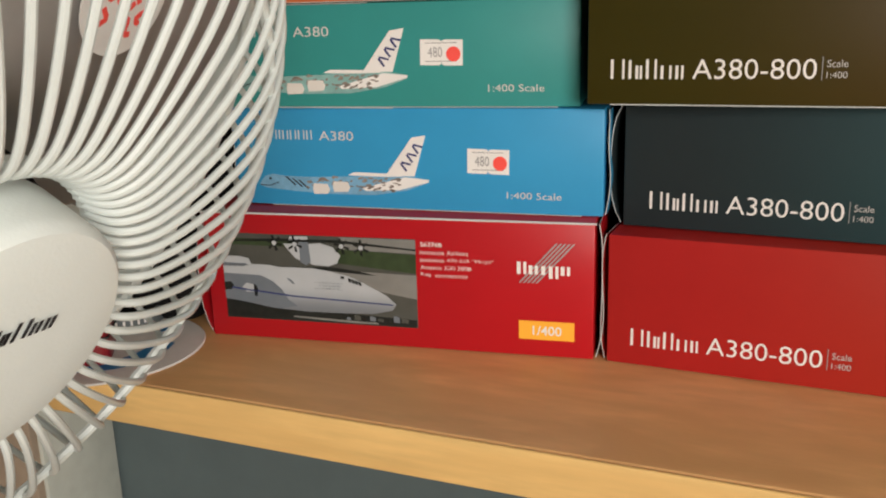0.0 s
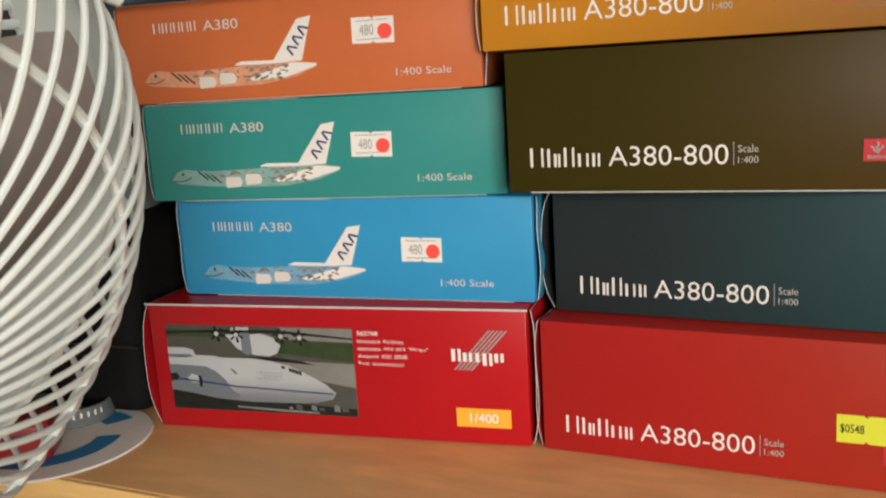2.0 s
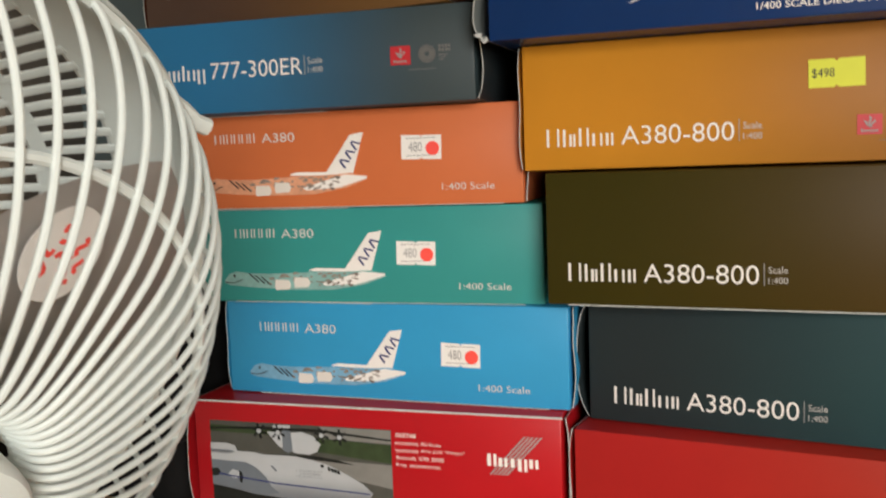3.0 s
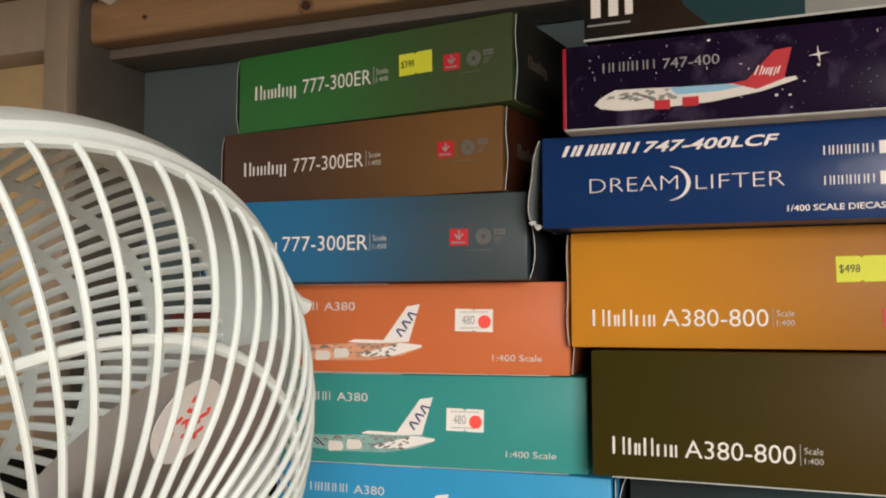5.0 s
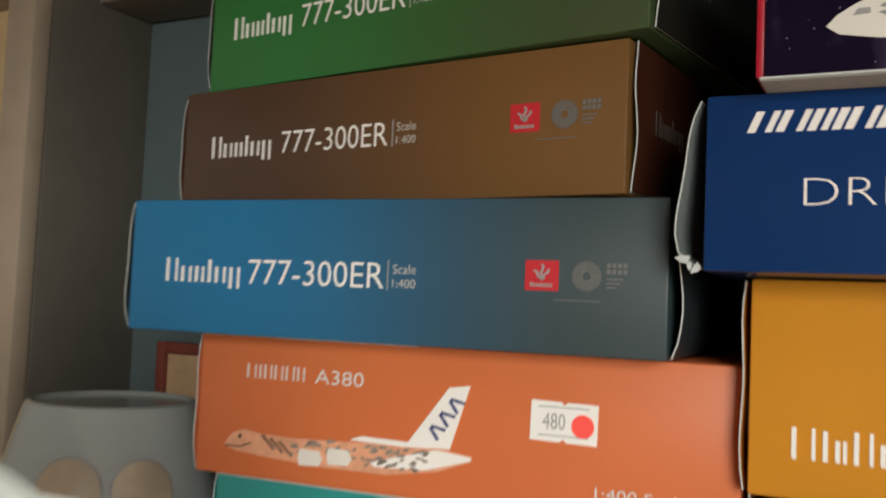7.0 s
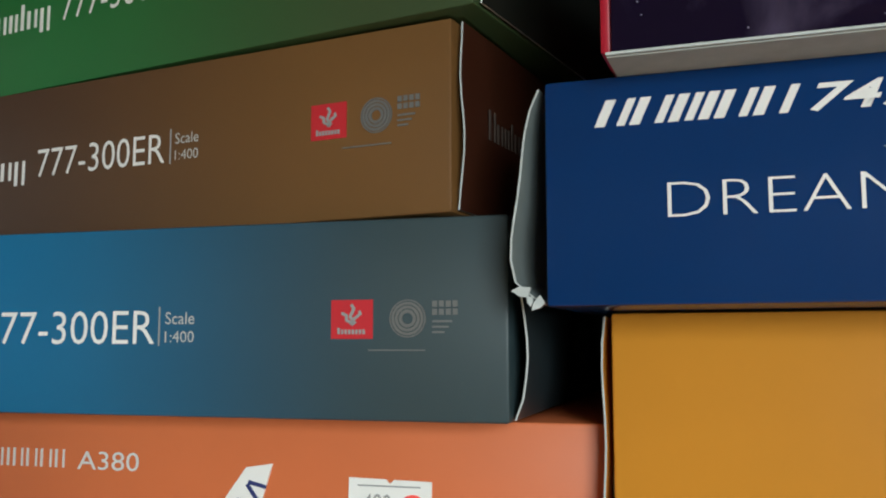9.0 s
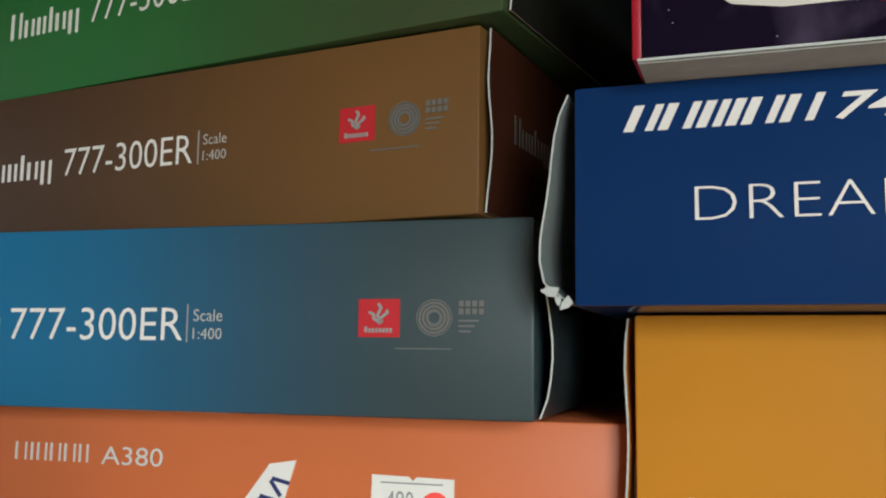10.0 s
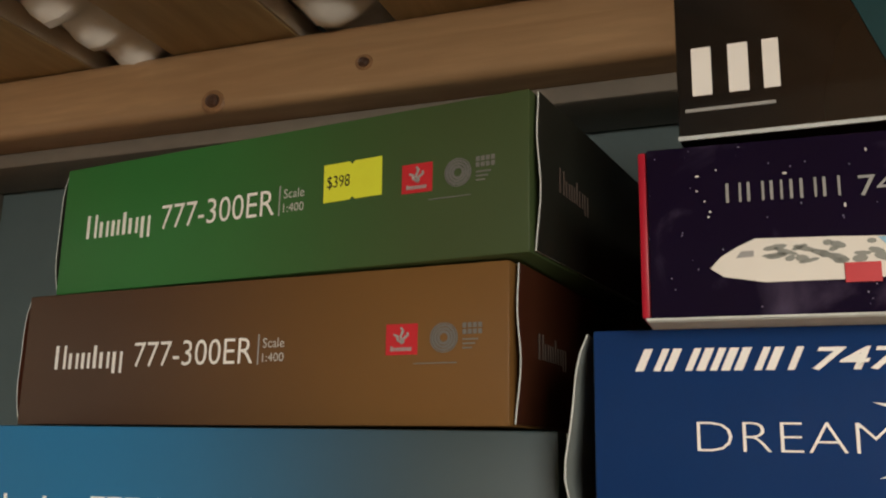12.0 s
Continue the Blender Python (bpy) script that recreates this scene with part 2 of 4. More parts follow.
def lathe(profile, n=48, bm=None, cap=True):
    """A turned shape: rows of (radius, height) round z."""
    bm = bm or bmesh.new()
    rings = [[bm.verts.new((r * math.cos(a), r * math.sin(a), h)) for a in (2 * math.pi * i / n for i in range(n))] for r, h in profile]
    for a, b in zip(rings, rings[1:]):
        for i in range(n):
            bm.faces.new((a[i], a[(i + 1) % n], b[(i + 1) % n], b[i]))
    if cap:
        bm.faces.new(rings[0][::-1])
        bm.faces.new(rings[-1])
    return bm


def lettering(body, x, z, width, height, parent, mat, slant=0.0, bold=0.0, y=-0.0003, name="lettering", label=""):
    """Raised-ink letters of a given width and height, low corner at x, z on a front face."""
    data = bpy.data.curves.new("text", "FONT")
    data.body, data.offset = body, bold
    data.resolution_u = 3
    ob = bpy.data.objects.new("text", data)
    mesh = bpy.data.meshes.new_from_object(ob)
    bpy.data.objects.remove(ob)
    co = [v.co.copy() for v in mesh.vertices]
    lo = [min(c[i] for c in co) for i in (0, 1)]
    hi = [max(c[i] for c in co) for i in (0, 1)]
    for v, c in zip(mesh.vertices, co):
        a, b = (c[0] - lo[0]) / (hi[0] - lo[0]) * width, (c[1] - lo[1]) / (hi[1] - lo[1]) * height
        v.co = (x + a + slant * b, y, z + b)
    mesh.materials.clear()
    mesh.materials.append(mat)
    return part(name, mesh, mat, parent, label)


def pen(path, width, bm, y=0.0, thin=0.55, slant=0.0, base=0.0, closed=False):
    """A flat line drawn with a broad pen: thick where it runs upright, thin where it lies level."""
    pts = [Vector(p) for p in path]
    rails = []
    for i, p in enumerate(pts):
        a = pts[i - 1] if (i or closed) else p
        b = pts[(i + 1) % len(pts)] if (i + 1 < len(pts) or closed) else p
        t = (b - a).normalized()
        half = 0.5 * width * (thin + (1 - thin) * abs(t.y))
        rails.append((p + half * Vector((-t.y, t.x)), p - half * Vector((-t.y, t.x))))
    for i in range(len(rails) if closed else len(rails) - 1):
        (a, b), (c, d) = rails[i], rails[(i + 1) % len(rails)]
        prism([(q.x + slant * (q.y - base), q.y) for q in (b, d, c, a)], y, bm=bm)


def word_bars(shape, x, z, width, height, parent, mat, slant=0.0, y=0.0, name="wordmark", gap=0.22, stroke=0.115):
    """Plain upright bars in place of a word: a broad and a slim one for a wide block. shape: per block (relative width, low, high)."""
    total = sum(s[0] for s in shape) + gap * (len(shape) - 1)
    k, at, bm, t = width / total, x, bmesh.new(), stroke * height * 1.25
    for w, lo, hi in shape:
        a, b, wd = z + lo * height, z + hi * height, w * k
        if wd < 2.2 * t:
            pen([(at + wd / 2, a), (at + wd / 2, b)], t, bm, y, slant=slant, base=z)
        else:
            pen([(at + t / 2, a), (at + t / 2, b)], t, bm, y, slant=slant, base=z)
            pen([(at + wd - 0.4 * t, a), (at + wd - 0.4 * t, b)], t * 0.8, bm, y, slant=slant, base=z)
        at += (w + gap) * k
    return tagged(part(name, bm, mat, parent, smooth=False), kind="stuff")


SERIF_B = [(0.80, 0, 1), (0.20, 0, 0.95), (0.38, 0, 0.68), (0.62, 0, 1), (0.62, 0, 0.68), (0.45, 0, 0.68)]
SERIF_A = [(0.68, 0, 1), (0.60, 0, 0.66), (0.52, 0, 0.66), (0.20, 0, 0.95), (0.60, 0, 0.66), (0.58, -0.22, 0.66)]
CAPS6 = [(0.75, 0, 1), (0.82, 0, 1), (0.60, 0, 1), (0.24, 0, 1), (0.78, 0, 1), (0.80, 0, 1)]
CAPS6A = [(0.82, 0, 1), (0.24, 0, 1), (0.70, 0, 1), (0.75, 0, 1), (0.78, 0, 1), (0.65, 0, 1)]

# ---- the boxes ----


def carton(name, yaw, d, u0, u1, z0, z1, depth, mats, label, left=None, right=None, side=None, low=1.0, group="stacked model boxes"):
    """A printed carton lying on its back edge. Its front stands at d from the origin, turned by yaw. left, right: how far the end flaps bulge."""
    a = radians(yaw)
    base = Vector((u0 * math.cos(a) + d * math.sin(a), -u0 * math.sin(a) + d * math.cos(a), z0))
    w, h = u1 - u0, z1 - z0
    ob = thing(name, Matrix.Translation(base) @ pose(0, 0, 0, 0, 0, -yaw), label, "box", group)
    part("body", box_bm((w, depth, h), bevel=0.0009, seg=2), mats, ob)
    for bulge, sign, at in ((left, -1, 0.0), (right, 1, w)):
        if bulge is not None:
            flap(ob, at, sign, bulge, h, depth, side or mats, low)
    return ob, w, h


def flap(ob, at, sign, bulge, h, depth, mat, low=1.0):
    """A bowed end flap of thin card with a raw white edge."""
    bm = bmesh.new()
    rows, t = 10, 0.0005
    grid = {}
    for i in range(rows + 1):
        v = i / rows
        o = 0.0008 + bulge * math.sin(math.pi * v ** low) ** 0.75 + 0.0006 * math.sin(9 * v + at * 50)
        for k, y in enumerate((0.0004 + 0.002 * (1 - math.sin(math.pi * v)), depth * 0.35, depth * 0.7, depth)):
            fall = (1.0, 0.8, 0.45, 0.05)[k]
            for s in (0, 1):
                grid[i, k, s] = bm.verts.new((at + sign * (0.0006 + o * fall + s * t), y, 0.0008 + v * (h - 0.0016)))
    edge = []
    for i in range(rows):
        for k in range(3):
            for s in (0, 1):
                bm.faces.new((grid[i, k, s], grid[i + 1, k, s], grid[i + 1, k + 1, s], grid[i, k + 1, s]))
        edge.append(bm.faces.new((grid[i, 0, 0], grid[i + 1, 0, 0], grid[i + 1, 0, 1], grid[i, 0, 1])))
    for k in range(3):
        for i in (0, rows):
            edge.append(bm.faces.new((grid[i, k, 0], grid[i, k + 1, 0], grid[i, k + 1, 1], grid[i, k, 1])))
    for f in edge:
        f.material_index = 1
    part("end_flap", bm, [mat, M["cut"]], ob, "bowed end flap with a raw white edge")


def cut_strip(ob, x0, x1, z, thick=0.0009):
    part("cut_edge", prism([(x0, z), (x1, z), (x1, z + thick), (x0, z + thick)], 0.0, 0.0006), M["cut"], ob, "raw white card edge", smooth=False)


def price_label(ob, x, z, mat, digits, dot=False, tilt=0.0, w=0.0245, h=0.0142):
    """A gun-printed label with notched long edges, a line of digits and now and then a red dot."""
    n, mid = 0.0012, w * 0.5
    shape = [(0, 0), (mid - n, 0), (mid, n), (mid + n, 0), (w, 0), (w, h), (mid + n, h), (mid, h - n), (mid - n, h), (0, h)]
    c, s = math.cos(tilt), math.sin(tilt)
    lab = part("price_label", prism([(x + a * c - b * s, z + a * s + b * c) for a, b in shape], 0, 0.0004), mat, ob, "", smooth=False)
    if dot:
        lettering(digits, x + w * 0.19, z + h * 0.30, w * 0.34, h * 0.40, lab, M["dim_print"] if mat is M["yellow"] else M["grey_print"], y=-0.0006, name="price")
        part("red_dot", prism(oval(x + w * 0.79, z + h * 0.42, 0.0041, 0.0041, 28), 0, 0.0007), M["red_dot"], lab, "round red sticker", smooth=False)
        for b in (0.13, 0.84):
            part("printed_line", prism(rect(x + 0.003, z + h * b, w - 0.006, 0.0004), 0, 0.0006), M["grey_print"], lab, smooth=False)
    else:
        lettering(digits, x + w * 0.06, z + h * 0.32, w * 0.40, h * 0.36, lab, M["black"], y=-0.0006, name="price")
    return lab


def airline_marks(ob, x, z, k=1.0):
    """A red square mark with a white curl, a round rosette and a small caption in a row."""
    mark = part("red_mark", prism(rect(x, z, 0.0135 * k, 0.0118 * k), 0, 0.0003), M["red_print"], ob, smooth=False)
    bm = bmesh.new()
    cx, cz = x + 0.0067 * k, z + 0.0042 * k
    for lean, tall in ((-0.0016, 0.0036), (0.0002, 0.0062), (0.0018, 0.0042)):
        pen([(cx + k * lean * q / 3 + 0.0006 * k * math.sin(q * 2.1), cz + tall * k * q / 5) for q in range(6)], 0.0010 * k, bm, -0.0003, 0.8)
    part("white_emblem", bm, M["dim_print"], mark, smooth=False)
    bm = bmesh.new()
    for i in range(8):
        prism(rect(x + (0.0022 + i * 0.00116) * k, z + 0.0014 * k, 0.00072 * k, (0.0019 if i == 0 else 0.0014) * k), -0.0003, bm=bm)
    tagged(part("white_caption", bm, M["dim_print"], mark, smooth=False), kind="stuff")
    cx, cz = x + 0.0245 * k, z + 0.0060 * k
    bm = bmesh.new()
    for inner, outer in ((0.0017, 0.0027), (0.0030, 0.0039), (0.0042, 0.0050), (0.0053, 0.0057)):
        ring = [(cx + outer * k * math.cos(math.pi * i / 16), cz + outer * k * math.sin(math.pi * i / 16)) for i in range(33)]
        ring += [(cx + inner * k * math.cos(math.pi * i / 16), cz + inner * k * math.sin(math.pi * i / 16)) for i in range(32, -1, -1)]
        for i in range(32):
            prism([ring[i], ring[i + 1], ring[64 - i], ring[65 - i]], 0, bm=bm)
    tagged(part("rosette", bm, M["soft_print"], ob, smooth=False), kind="stuff")
    bm = bmesh.new()
    for row, (h0, h1) in enumerate(((0.0094, 0.0112), (0.0070, 0.0088))):
        for i in range(4):
            prism(rect(x + (0.0322 + i * 0.0021) * k, z + h0 * k, 0.0015 * k, (h1 - h0) * k), 0, bm=bm)
    for row in range(3):
        prism(rect(x + 0.0322 * k, z + (0.0048 - row * 0.0016) * k, (0.0062 - row * 0.0012) * k, 0.0006 * k), 0, bm=bm)
    prism(rect(x + 0.0120 * k, z - 0.0036 * k, 0.0180 * k, 0.0004 * k), 0, bm=bm)
    tagged(part("caption_bars", bm, M["soft_print"], ob, smooth=False), kind="stuff")


def type_line(ob, brand, model, x, z, brand_w, model_x, model_w, h, sep_x, mat):
    """The maker's name as bars, the model number in letters, a thin rule and the scale."""
    word_bars(brand, x, z, brand_w, h, ob, mat)
    lettering(model, model_x, z, model_w, h, ob, mat, bold=-0.004)
    part("rule", prism(rect(sep_x, z - h * 0.05, 0.0004, h * 1.15), 0, 0.0003), M["dim_print"], ob, smooth=False)
    lettering("Scale", sep_x + 0.0022, z + h * 0.58, 0.0093, h * 0.36, ob, M["scale_print"])
    lettering("1:400", sep_x + 0.0022, z + h * 0.05, 0.0093, h * 0.33, ob, M["scale_print"])


def print_shape(points, *rest, **kw):
    """A shape of the airliner print, laid out at its size on the box."""
    return prism([((x - 0.0135) * 1.052 + 0.0146, z * 0.985) for x, z in points], *rest, **kw)


def jumbo_print(ob, tint, dx=0.0):
    """A side view of a double-deck airliner, nose to the left, half faded into the box colour."""
    body = part("airliner_print", print_shape([(0.0135, 0.0135), (0.017, 0.0178), (0.022, 0.0195), (0.030, 0.0183), (0.045, 0.0180), (0.070, 0.0190), (0.092, 0.0205), (0.104, 0.0205),
                                         (0.1175, 0.0185), (0.1175, 0.0165), (0.105, 0.0115), (0.085, 0.0080), (0.060, 0.0078), (0.035, 0.0090), (0.018, 0.0105), (0.0135, 0.0120)], 0, 0.00025),
                tint, ob, "printed airliner", smooth=False)
    part("upper_deck", print_shape([(0.070, 0.0203), (0.074, 0.0218), (0.094, 0.0214), (0.104, 0.0200), (0.090, 0.0195), (0.070, 0.0198)], 0, 0.0004), M["white"], body, smooth=False)
    part("rear_hull", print_shape([(0.080, 0.0105), (0.100, 0.0115), (0.1175, 0.0168), (0.1178, 0.0182), (0.104, 0.0196), (0.088, 0.0150), (0.078, 0.0120)], 0, 0.0004), M["white"], body, smooth=False)
    tail = part("tail_fin", print_shape([(0.0925, 0.0205), (0.1085, 0.0435), (0.1165, 0.0448), (0.1095, 0.0203)], 0, 0.0006), M["white"], body, smooth=False)
    bm = bmesh.new()
    along, over = Vector((0.56, 0.83)), Vector((-0.83, 0.56))
    for i in range(3):
        foot = Vector((0.1045, 0.0238)) + along * 0.0064 * i
        for a, b in ((0.0, 0.42), (1.0, 0.58)):
            ends = (foot + along * 0.0047 * a - over * 0.0006, foot + along * 0.0047 * b + over * 0.0046)
            pen([((q.x - 0.0135) * 1.052 + 0.0146, q.y * 0.985) for q in ends], 0.0012, bm, -0.0006, 0.9)
    tagged(part("wordmark", bm, M["navy_print"], tail, smooth=False), kind="stuff")
    for x, z in ((0.0480, 0.0076), (0.0605, 0.0092)):
        part("engine_print", print_shape([(x, z), (x + 0.0085, z + 0.0004), (x + 0.0100, z + 0.0030), (x + 0.0085, z + 0.0064), (x, z + 0.0066), (x - 0.0006, z + 0.0030)], 0, 0.0006), M["engine"], body, smooth=False)
    bm = bmesh.new()
    rnd = random.Random(5)
    for _ in range(64):
        x, z = rnd.uniform(0.044, 0.101), rnd.uniform(0.0108, 0.0185)
        print_shape(oval(x, z, rnd.uniform(0.0006, 0.0021), rnd.uniform(0.0004, 0.0009), 8, rnd.uniform(-0.5, 0.5)), 0, 0.00045, bm=bm)
    tagged(part("dark_pattern", bm, M["pattern_ink"], body, smooth=False), kind="stuff")
    bm = bmesh.new()
    print_shape([(0.0140, 0.0120), (0.0200, 0.0117), (0.0260, 0.0140), (0.0258, 0.0145), (0.0200, 0.0123), (0.0140, 0.0126)], 0, 0.00045, bm=bm)
    print_shape(oval(0.0205, 0.0165, 0.0008, 0.0010, 10), 0, 0.00045, bm=bm)
    for k in range(3):
        print_shape([(0.030 + 0.004 * k, 0.0180 - 0.001 * k), (0.036 + 0.004 * k, 0.0125 - 0.001 * k), (0.037 + 0.004 * k, 0.0128 - 0.001 * k), (0.0312 + 0.004 * k, 0.0181 - 0.001 * k)], 0, 0.00045, bm=bm)
    part("nose_marks", bm, M["black"], body, smooth=False)


def jumbo_box(name, yaw, d, u0, u1, z0, z1, colour, label, tint, shift=0.0, sticker=(0.132, 0.0235), **kw):
    mat = card(name + "_card", colour)
    ob, w, h = carton(name, yaw, d, u0, u1, z0, z1, 0.185, mat, label, **kw)
    jumbo_print(ob, material(name + "_tint", tint, 0.45, noise_scale=220, vary=0.25, bump=0))
    word_bars(CAPS6A, 0.0238, 0.0405, 0.0275, 0.0056, ob, M["box_print"], gap=0.25)
    lettering("A380", 0.0562, 0.0402, 0.0220, 0.0056, ob, M["box_print"])
    lettering("1:400 Scale", 0.1708, 0.0085, 0.0315, 0.0040, ob, M["box_print"])
    cut_strip(ob, 0.001, w * 0.46, h - 0.0005, 0.0005)
    cut_strip(ob, w * 0.10, w - 0.012, -0.0002, 0.0004)
    price_label(ob, sticker[0], sticker[1], M["label"], "480", True, -0.02)
    return ob


# lower boxes of the left-hand stack
crimson = card("crimson_card", (0.40, 0.010, 0.015), end=(0.45, 0.009, 0.014), span=(0.1, 0.24), rough=0.3)
ob, w, h = carton("cargo_model_box", 11.6, 0.5735, -0.2185, 0.0185, 0.7505, 0.8300, 0.20, crimson,
                  "crimson carton with an aircraft photograph and white flap edges", left=0.006, right=0.0035)
cut_strip(ob, -0.002, w + 0.001, h - 0.0007, 0.0011)
photo = part("photograph", prism(rect(0.0110, 0.0125, 0.1233, 0.0543), 0, 0.0003), M["tarmac"], ob, "colour photograph of a white cargo aircraft", smooth=False)


def P(name, mat, layer, *pts):
    """A flat shape of the photograph, given in shares of its width and height."""
    return part(name, prism([(0.0110 + 0.1233 * u, 0.0125 + 0.0543 * v) for u, v in pts], 0, 0.0003 + 0.0001 * layer), M[mat], photo, smooth=False)


P("pale_apron", "apron", 1, (0.30, 0.60), (0.60, 0.62), (1, 0.60), (1, 0.33), (0.80, 0.40), (0.60, 0.50))
P("far_field", "apron", 1, (0.62, 0.86), (1, 0.84), (1, 0.995), (0.62, 0.995))
P("grass_strip", "grass", 2, (0.58, 0.86), (1, 0.83), (1, 0.62), (0.80, 0.66), (0.60, 0.70))
P("far_hedge", "grass", 1, (0, 0.87), (0.40, 0.86), (0.40, 0.93), (0, 0.95))
P("foreground", "photo_dark", 1, (0, 0.004), (0.995, 0.004), (0.995, 0.09), (0.60, 0.13), (0.25, 0.16), (0, 0.25))
P("kerb_line", "apron", 2, (0.36, 0.045), (0.62, 0.020), (0.80, 0.015), (0.80, 0.035), (0.62, 0.045), (0.36, 0.062))
P("fuselage", "hull", 3, (0, 0.227), (0.09, 0.205), (0.25, 0.145), (0.43, 0.12), (0.63, 0.125), (0.785, 0.14), (0.877, 0.19), (0.895, 0.26), (0.845, 0.36), (0.74, 0.48), (0.66, 0.555), (0.57, 0.60), (0.48, 0.63),
  (0.30, 0.625), (0.25, 0.645), (0, 0.65))
P("tail_root", "hull", 4, (0, 0.60), (0.10, 0.60), (0.155, 0.63), (0.14, 0.71), (0.09, 0.735), (0, 0.73))
P("tail_shadow", "hull_shade", 5, (0, 0.655), (0.12, 0.655), (0.14, 0.63), (0.10, 0.615), (0, 0.615))
P("wing_shadow", "hull_shade", 4, (0, 0.53), (0.20, 0.52), (0.26, 0.46), (0.31, 0.36), (0.34, 0.25), (0.385, 0.18), (0.30, 0.142), (0.10, 0.20), (0, 0.23))
P("wing", "hull", 5, (0, 0.57), (0.19, 0.56), (0.265, 0.60), (0.20, 0.64), (0, 0.63))
P("engine_pod", "hull", 6, (0.095, 0.37), (0.12, 0.425), (0.16, 0.405), (0.16, 0.325), (0.12, 0.315))
P("engine_mouth", "photo_dark", 7, (0.158, 0.41), (0.172, 0.40), (0.180, 0.34), (0.172, 0.27), (0.160, 0.28))
P("outer_engine", "photo_dark", 6, (0, 0.33), (0.035, 0.34), (0.05, 0.385), (0.035, 0.43), (0, 0.42))
P("cheat_line", "navy_print", 7, (0.04, 0.355), (0.37, 0.287), (0.88, 0.247), (0.88, 0.259), (0.37, 0.301), (0.04, 0.372))
for k in range(4):
    P("cockpit_window", "photo_dark", 7, (0.657 + 0.017 * k, 0.535 - 0.010 * k), (0.669 + 0.017 * k, 0.535 - 0.012 * k), (0.674 + 0.017 * k, 0.490 - 0.012 * k), (0.662 + 0.017 * k, 0.490 - 0.010 * k))
P("upper_window", "photo_dark", 7, (0.620, 0.555), (0.637, 0.553), (0.637, 0.525), (0.620, 0.527))
P("hatch", "hull_shade", 7, (0.34, 0.50), (0.352, 0.50), (0.378, 0.44), (0.366, 0.44))
P("second_hull", "hull", 4, (0.45, 0.90), (0.52, 0.92), (0.585, 0.88), (0.625, 0.79), (0.605, 0.70), (0.56, 0.66), (0.48, 0.67), (0.43, 0.72))
P("second_wing", "hull", 4, (0.33, 0.90), (0.42, 0.90), (0.43, 0.70), (0.39, 0.74))
P("second_fin", "hull_shade", 5, (0.415, 0.70), (0.445, 0.66), (0.47, 0.70), (0.462, 0.95), (0.415, 0.95))
P("tail_plane", "hull", 6, (0.36, 0.94), (0.46, 0.955), (0.46, 0.99), (0.37, 0.985))
P("ground_shade", "photo_dark", 2, (0.40, 0.64), (0.60, 0.60), (0.80, 0.575), (0.72, 0.615), (0.58, 0.65))
P("wing_line", "photo_dark", 6, (0, 0.90), (0.30, 0.925), (0.62, 0.93), (1, 0.875), (1, 0.89), (0.62, 0.96), (0.30, 0.955), (0, 0.915))
for u, v in ((0.285, 0.905), (0.392, 0.900), (0.632, 0.895), (0.730, 0.885)):
    star = []
    for i in range(12):
        a, q = i * math.pi / 6 + 0.3 + u * 9, (0.040, 0.010)[i % 2]
        star += [(u + q * math.cos(a - 0.16), v + 2.27 * q * math.sin(a - 0.16)), (u + q * math.cos(a + 0.16), v + 2.27 * q * math.sin(a + 0.16))]
    P("propeller", "photo_dark", 7, *[(x, min(0.995, z)) for x, z in star])
    P("spinner", "hull", 8, *[(u + 0.012 * math.cos(i * 0.7), v + 0.026 * math.sin(i * 0.7)) for i in range(9)])
rnd = random.Random(2)
for i in range(9):
    u, w_, h_ = 0.60 + i * 0.040, rnd.uniform(0.018, 0.034), rnd.uniform(0.03, 0.075)
    P("ground_vehicle", ("photo_dark", "hull_shade", "tarmac")[i % 3], 5, (u, 0.055), (u + w_, 0.05), (u + w_, 0.055 + h_ * 0.7), (u + w_ * 0.5, 0.05 + h_), (u, 0.05 + h_))
for i in range(3):
    word_bars([(rnd.uniform(0.4, 0.9), 0, 0.8) for _ in range(7)], 0.071 + 0.003 * (i % 2), 0.0375 - 0.0018 * i, 0.017 - 0.004 * (i % 2), 0.0011, photo, M["hull_shade"], y=-0.0009)
lettering("562768", 0.1372, 0.0628, 0.0128, 0.0027, ob, M["white"], bold=0.01)
for z, pieces in ((0.0582, (("", 0.1370, 0.0140), ("Airlines", 0.1528, 0.0127))), (0.0537, (("", 0.1370, 0.0140), ('AN-225 "Mriya"', 0.1528, 0.0272))),
                  (0.0492, (("Aviasvit XXI 2008", 0.1370, 0.0300),)), (0.0447, (("Reg.", 0.1370, 0.0070), ("", 0.1460, 0.0185)))):
    for text, x, wd in pieces:
        if text:
            lettering(text, x, z, wd, 0.0025, ob, M["white"], bold=-0.006)
        else:
            word_bars([(0.6, 0, 0.75)] * (7 if wd < 0.015 else 8), x, z, wd, 0.0023, ob, M["white"], gap=0.35)
for k in range(5):
    x = 0.1945 + k * 0.0024
    part("logo_stripe", prism([(x, 0.0440), (x + 0.0012, 0.0440), (x + 0.0222, 0.0675), (x + 0.0210, 0.0675)], 0, 0.0003), M["dim_print"], ob, smooth=False)
word_bars([(0.62, 0, 1), (0.6, 0, 0.72), (0.42, 0, 0.72), (0.62, -0.28, 0.72), (0.6, 0, 0.72)], 0.1936, 0.0492, 0.0300, 0.0072, ob, M["white"], y=-0.0003, gap=0.14, stroke=0.24)
tag = part("scale_label", prism(rect(0.1945, 0.0102, 0.0318, 0.0112), 0, 0.0003), M["amber"], ob, "amber scale label", smooth=False)
